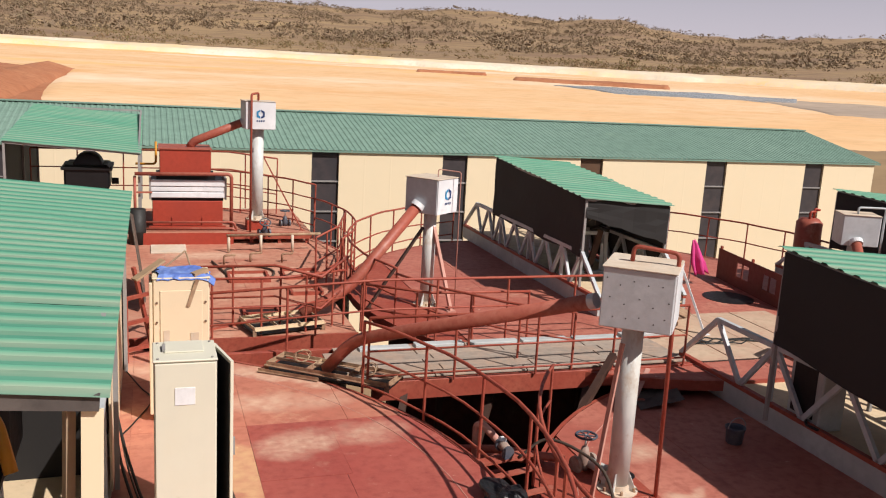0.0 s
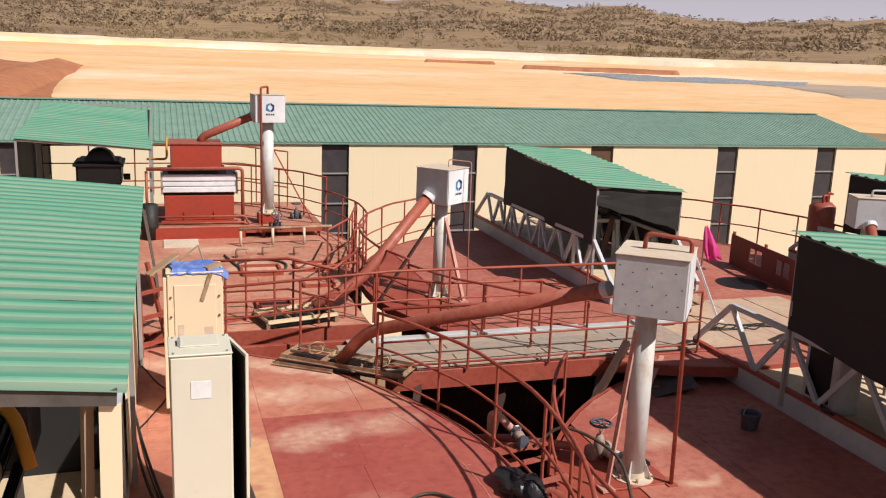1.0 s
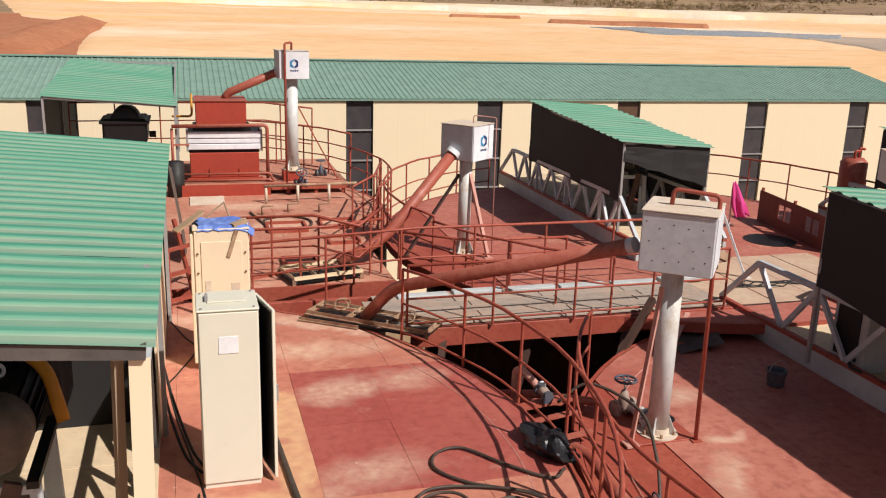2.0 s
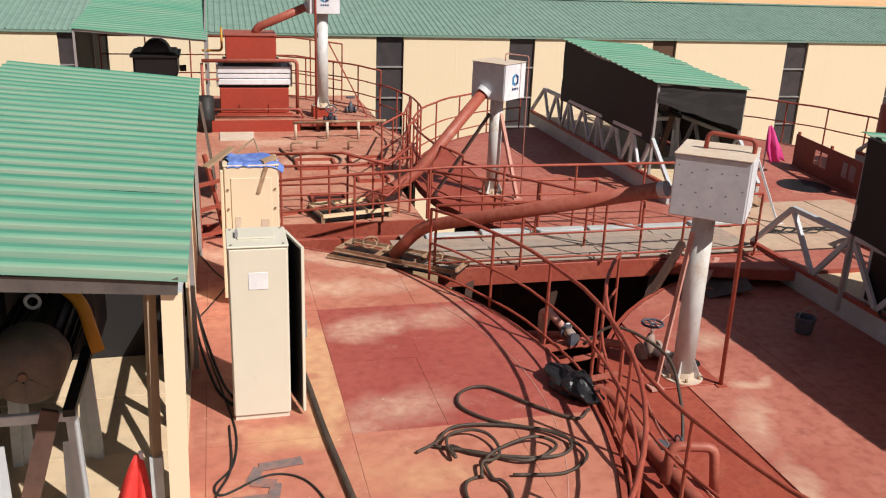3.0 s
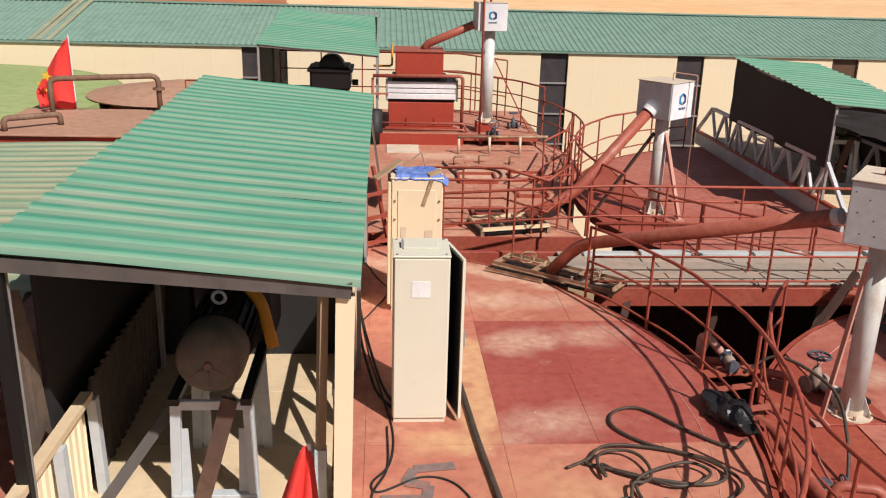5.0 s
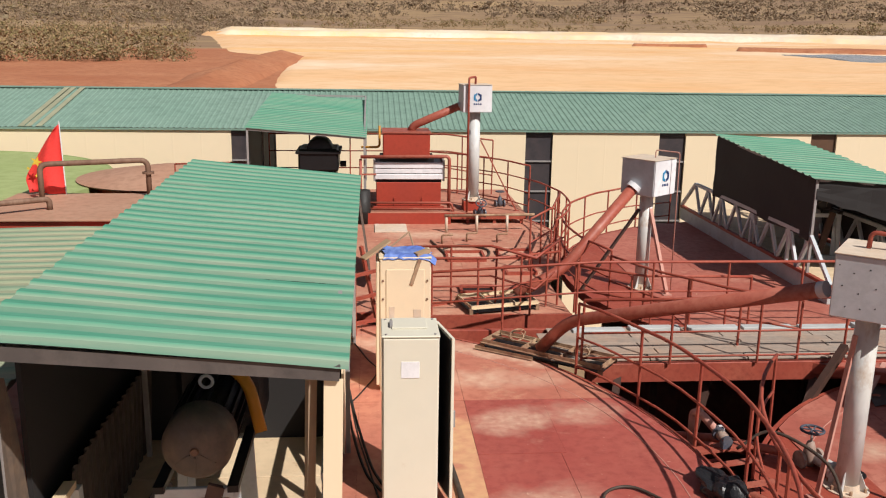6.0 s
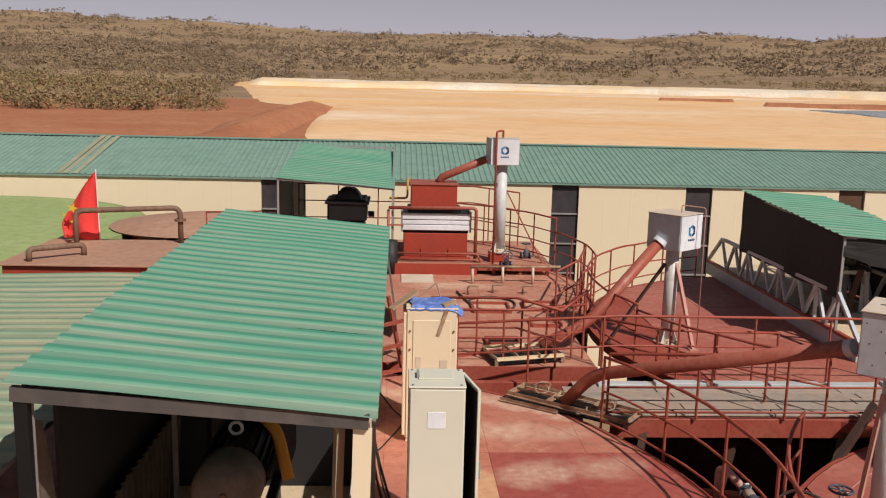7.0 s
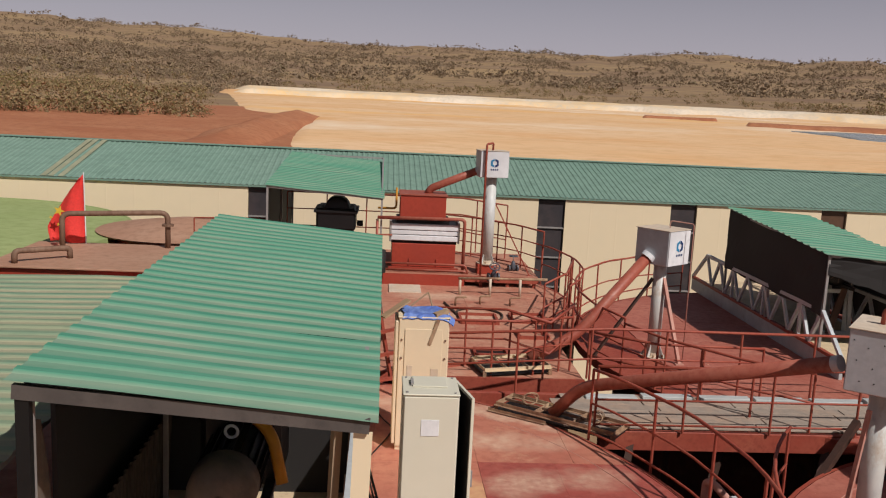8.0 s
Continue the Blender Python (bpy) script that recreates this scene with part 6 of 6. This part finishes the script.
for y in (17.45, 16.0, 14.55):
    part("post", bar(bmesh.new(), (12.74 + (y - 16) * 0.15 + 0.03, y, 0.0), (12.74 + (y - 16) * 0.15 + 0.03, y, 0.78), 0.05, 0.05), M_RED, gw)
strut((9.75, 13.3, 0.02), (9.35, 13.6, 1.15), M_PAPER, "white strut leaning at the end of the walkway")
ld = thing("landing", (8.5, 12.2, 0.0), "cream plate landing at the end of the walkway", "landing")
for i in range(4):
    part("floor_plate", box(bmesh.new(), (8.52 + 0.9 * i, 11.95, -0.04), (9.4 + 0.9 * i, 14.6, 0.012 + 0.004 * (i % 2)), 0.004), M_LANDING, ld)
# beam coloured dark to hold the shade under the walkway's end
part("edge_beam", box(bmesh.new(), (8.52, 11.9, -0.12), (12.1, 11.945, 0.01)), M_DARKBROWN, ld)
# no hole is cut: a flat black disc carries its darkness
single("deck_opening", lathe(bmesh.new(), (12.0, 15.7, 0.0), [(0.0, 0.55), (0.006, 0.55)], 28), M_MOTOR, "black disc painted as a round opening in the deck", "hatch")
cp = thing("cloth_pole", (11.95, 16.95, 0.0), "thin pole with a pink cloth tied on it", "cloth")
part("pole", sweep(bmesh.new(), [(11.85, 17.0, 0.0), (11.85, 17.0, 1.02)], 0.018, 7), M_TRUSS, cp)


def cloth(top, low, width, seed, k=0.16):
    """A hanging, folded cloth from a top point to a lower edge."""
    bm = bmesh.new()
    top, low = Vector(top), Vector(low)
    rows = []
    for i in range(13):
        v = i / 12
        c = top.lerp(low, v)
        w = width * (0.12 + 0.88 * min(1.0, v * 1.5) ** 0.8)
        rows.append([bm.verts.new((c.x + w * (u / 8 - 0.5), c.y + k * math.sin(u * 1.5 + v * 2 + seed) * v * 0.6, c.z + 0.05 * noise.noise(Vector((u * 0.5, v * 3, seed))))) for u in range(9)])
    for a, b in zip(rows, rows[1:]):
        for j in range(8):
            bm.faces.new((a[j], a[j + 1], b[j + 1], b[j]))
    thicken(bm, 0.004)
    return bm


part("cloth", cloth((11.8, 16.9, 1.05), (12.05, 16.85, 0.25), 0.42, 2), M_CLOTH_PINK, cp, "bright pink cloth", smooth=True)
# flags
fl = thing("flag", (-8.5, 24.85, 0.25), "red flag hanging from a leaning white pole", "flag", "red flags")
part("pole", sweep(bmesh.new(), [(-8.5, 24.85, 0.25), (-8.54, 24.85, 2.27)], 0.016, 8), M_PAPER, fl)


def flown(top, height, width, folds):
    """A flag sagging from its hoist: the free edge drops and the cloth gathers in folds."""
    bm, rows = bmesh.new(), []
    for i in range(19):
        v = i / 18
        reach = width * (0.06 + 0.94 * min(1.0, v * 1.25) ** 0.75) * (1 - 0.12 * max(0.0, v - 0.7) / 0.3)
        rows.append([bm.verts.new((top[0] + 0.04 * v - reach * u, top[1] + (0.05 + 0.11 * v) * math.sin(u * folds + v * 2.4) * u ** 0.5 - 0.1 * u,
                                   top[2] - height * v - 0.16 * u * (1 - v) - 0.05 * u * math.sin(v * 5))) for u in (k / 14 for k in range(15))])
    for a, b in zip(rows, rows[1:]):
        for j in range(14):
            bm.faces.new((a[j], a[j + 1], b[j + 1], b[j]))
    thicken(bm, 0.004)
    return bm


def star(bm, c, r, turn):
    """A five-pointed star facing the deck."""
    vs = [bm.verts.new((c[0] + (r if k % 2 == 0 else r * 0.4) * math.sin(radians(36 * k + turn)), c[1], c[2] + (r if k % 2 == 0 else r * 0.4) * math.cos(radians(36 * k + turn)))) for k in range(10)]
    bm.faces.new(vs)
    thicken(bm, 0.004)
    return bm


cl = part("cloth", flown((-8.54, 24.85, 2.24), 1.98, 1.08, 7.0), M_CLOTH_RED, fl, "red cloth", smooth=True)
part("star", star(bmesh.new(), (-9.1, 24.5, 1.2), 0.16, 20), M_STAR, cl, "yellow star")
part("star", star(bmesh.new(), (-9.12, 24.5, 0.82), 0.06, 0), M_STAR, cl, "yellow star")
part("star", star(bmesh.new(), (-9.32, 24.48, 1.02), 0.06, 30), M_STAR, cl, "yellow star")
fl = thing("flag", (-0.72, 5.75, 0.02), "red flag hanging beside the shed post", "flag", "red flags")
part("pole", sweep(bmesh.new(), [(-0.56, 5.8, 0.02), (-0.58, 5.75, 1.12)], 0.016, 7), M_PAPER, fl)
part("cloth", cloth((-0.6, 5.75, 1.1), (-0.72, 5.6, 0.1), 0.36, 1, 0.2), M_CLOTH_RED, fl, "red cloth", smooth=True)

# bucket, dark control box and bits by the bridge
bu = thing("bucket", (7.7, 9.55, -0.3), "small dark blue bucket on the shaded deck", "bucket")
part("pail", lathe(bmesh.new(), (7.7, 9.55, -0.3), [(0, 0.1), (0.02, 0.112), (0.2, 0.13), (0.215, 0.142), (0.24, 0.142), (0.245, 0.13), (0.2, 0.118), (0.03, 0.1)], 20), M_VALVE, bu, smooth=True)
part("handle", sweep(bmesh.new(), [(7.7 + 0.14 * math.cos(u), 9.55 - 0.03, -0.07 + 0.15 * math.sin(u)) for u in (math.pi * k / 12 for k in range(13))], 0.007, 6), M_FRAME, bu)
cb = thing("control_box", (8.75, 9.3, -0.05), "grey control box with an open black front on the bridge", "box")
part("case", box(bmesh.new(), (8.68, 9.1, -0.05), (9.1, 9.75, 0.85), 0.02), M_GIRDER, cb)
# the shaded inside of the box is a black plate on its face
part("front", box(bmesh.new(), (8.665, 9.22, 0.1), (8.68, 9.66, 0.8)), M_MOTOR, cb, "black plate painted as the dark open front")
part("cable_tail", sweep(bmesh.new(), bend([(8.66, 9.3, 0.15), (8.55, 9.2, 0.05), (8.5, 8.9, 0.1)], 0.1), 0.02, 7), M_BLACK, cb, smooth=True)
single("dust_heap", lathe(bmesh.new(), (9.2, 14.2, 0.25), [(0, 0.7), (0.08, 0.5), (0.15, 0.1)], 20), M_DUSTIRON, "heap of tan chips on the bridge floor", "heap", smooth=True)

# ---- deck plates and planks ----
def clip_circle(cx, cy, r, x0, x1, y0, y1):
    """The corner points of a rectangle cut by a circle, in order."""
    poly = [(x0, y0), (x1, y0), (x1, y1), (x0, y1)]
    ring = [(cx + r * math.cos(2 * math.pi * i / 64), cy + r * math.sin(2 * math.pi * i / 64)) for i in range(64)]
    for a, b in zip(ring, ring[1:] + ring[:1]):
        out = []
        for p, q in zip(poly, poly[1:] + poly[:1]):
            sp_ = (b[0] - a[0]) * (p[1] - a[1]) - (b[1] - a[1]) * (p[0] - a[0])
            sq_ = (b[0] - a[0]) * (q[1] - a[1]) - (b[1] - a[1]) * (q[0] - a[0])
            if sp_ >= 0:
                out.append(p)
            if (sp_ >= 0) != (sq_ >= 0):
                t = sp_ / (sp_ - sq_)
                out.append((p[0] + (q[0] - p[0]) * t, p[1] + (q[1] - p[1]) * t))
        poly = out
        if len(poly) < 3:
            return []
    return poly


for key, cx, cy, r, z, deck in DECKS:
    w, ln, g = 1.52, 3.1, 0.0018
    spots = [(1.16 + (cx + 2.16) + i * w, cy - 0.95 + j * ln + (1.3 if i % 2 else 0), w, ln, M_DECK_B if key == "b" else M_DECK) for i in range(-5, 5) for j in range(-3, 4)]
    if key == "a":
        # worn plates near the cabinet and towards the edge, a deep red field between them
        spots = [(x, y, dx, dy, m) for x, dx in ((-8.2, 2.0), (-6.2, 2.0), (-4.2, 2.0), (-2.2, 2.0), (-0.2, 1.38)) for y, dy, m in
                 ((1.9, 2.6, M_DECK_WORN), (4.5, 3.05, M_DECK_WORN), (7.55, 1.6, M_DECK_WORN), (9.15, 1.5, M_DECK_WORN), (10.65, 1.8, M_DECK_WORN), (12.45, 1.9, M_DECK_WORN))]
        spots += [(1.18, 7.55, 0.97, 1.55, M_DECK_DEEP), (2.15, 7.55, 2.0, 1.55, M_DECK_DEEP), (1.18, 9.1, 1.03, 1.55, M_DECK_DEEP), (2.21, 9.1, 1.9, 1.55, M_DECK_DEEP),
                  (1.18, 10.65, 1.3, 1.8, M_DECK_WORN), (2.48, 10.65, 1.6, 1.8, M_DECK_WORN), (1.18, 12.45, 3.0, 1.9, M_DECK_WORN),
                  (1.18, 4.5, 1.6, 3.05, M_DECK_WORN), (2.78, 4.5, 1.4, 3.05, M_DECK_WORN), (1.18, 1.9, 3.0, 2.6, M_DECK_WORN)]
    for i, (x0, y0, w, ln, mat) in enumerate(spots):
        poly = clip_circle(cx, cy, r, x0 + g, x0 + w - g, y0 + g, y0 + ln - g)
        if len(poly) < 3:
            continue
        bm = bmesh.new()
        lift = 0.0022 * (i * 7 % 3)
        lo = [bm.verts.new((x, y, z - 0.016)) for x, y in poly]
        hi = [bm.verts.new((x, y, z - 0.001 + lift)) for x, y in poly]
        bm.faces.new(hi)
        for k in range(len(poly)):
            n2 = (k + 1) % len(poly)
            bm.faces.new((lo[k], lo[n2], hi[n2], hi[k]))
        part("deck_plate", bm, mat, deck)
    # scored line and bead of weld just inside the rim
    if key in "ad":
        part("weld_bead", sweep(bmesh.new(), arc(cx, cy, r - 0.46, 0, 360, z + 0.002, 3.0)[:-1], 0.006, 5, closed=True), M_PINK, deck)
for x, y, ln in PLANKS:
    bm = box(bmesh.new(), (x, y, 0.03), (min(x + ln, 8.45), y + 0.235, 0.055 + 0.006 * random.random()), 0.004)
    part("plank", bm, M_PLANK, wk)
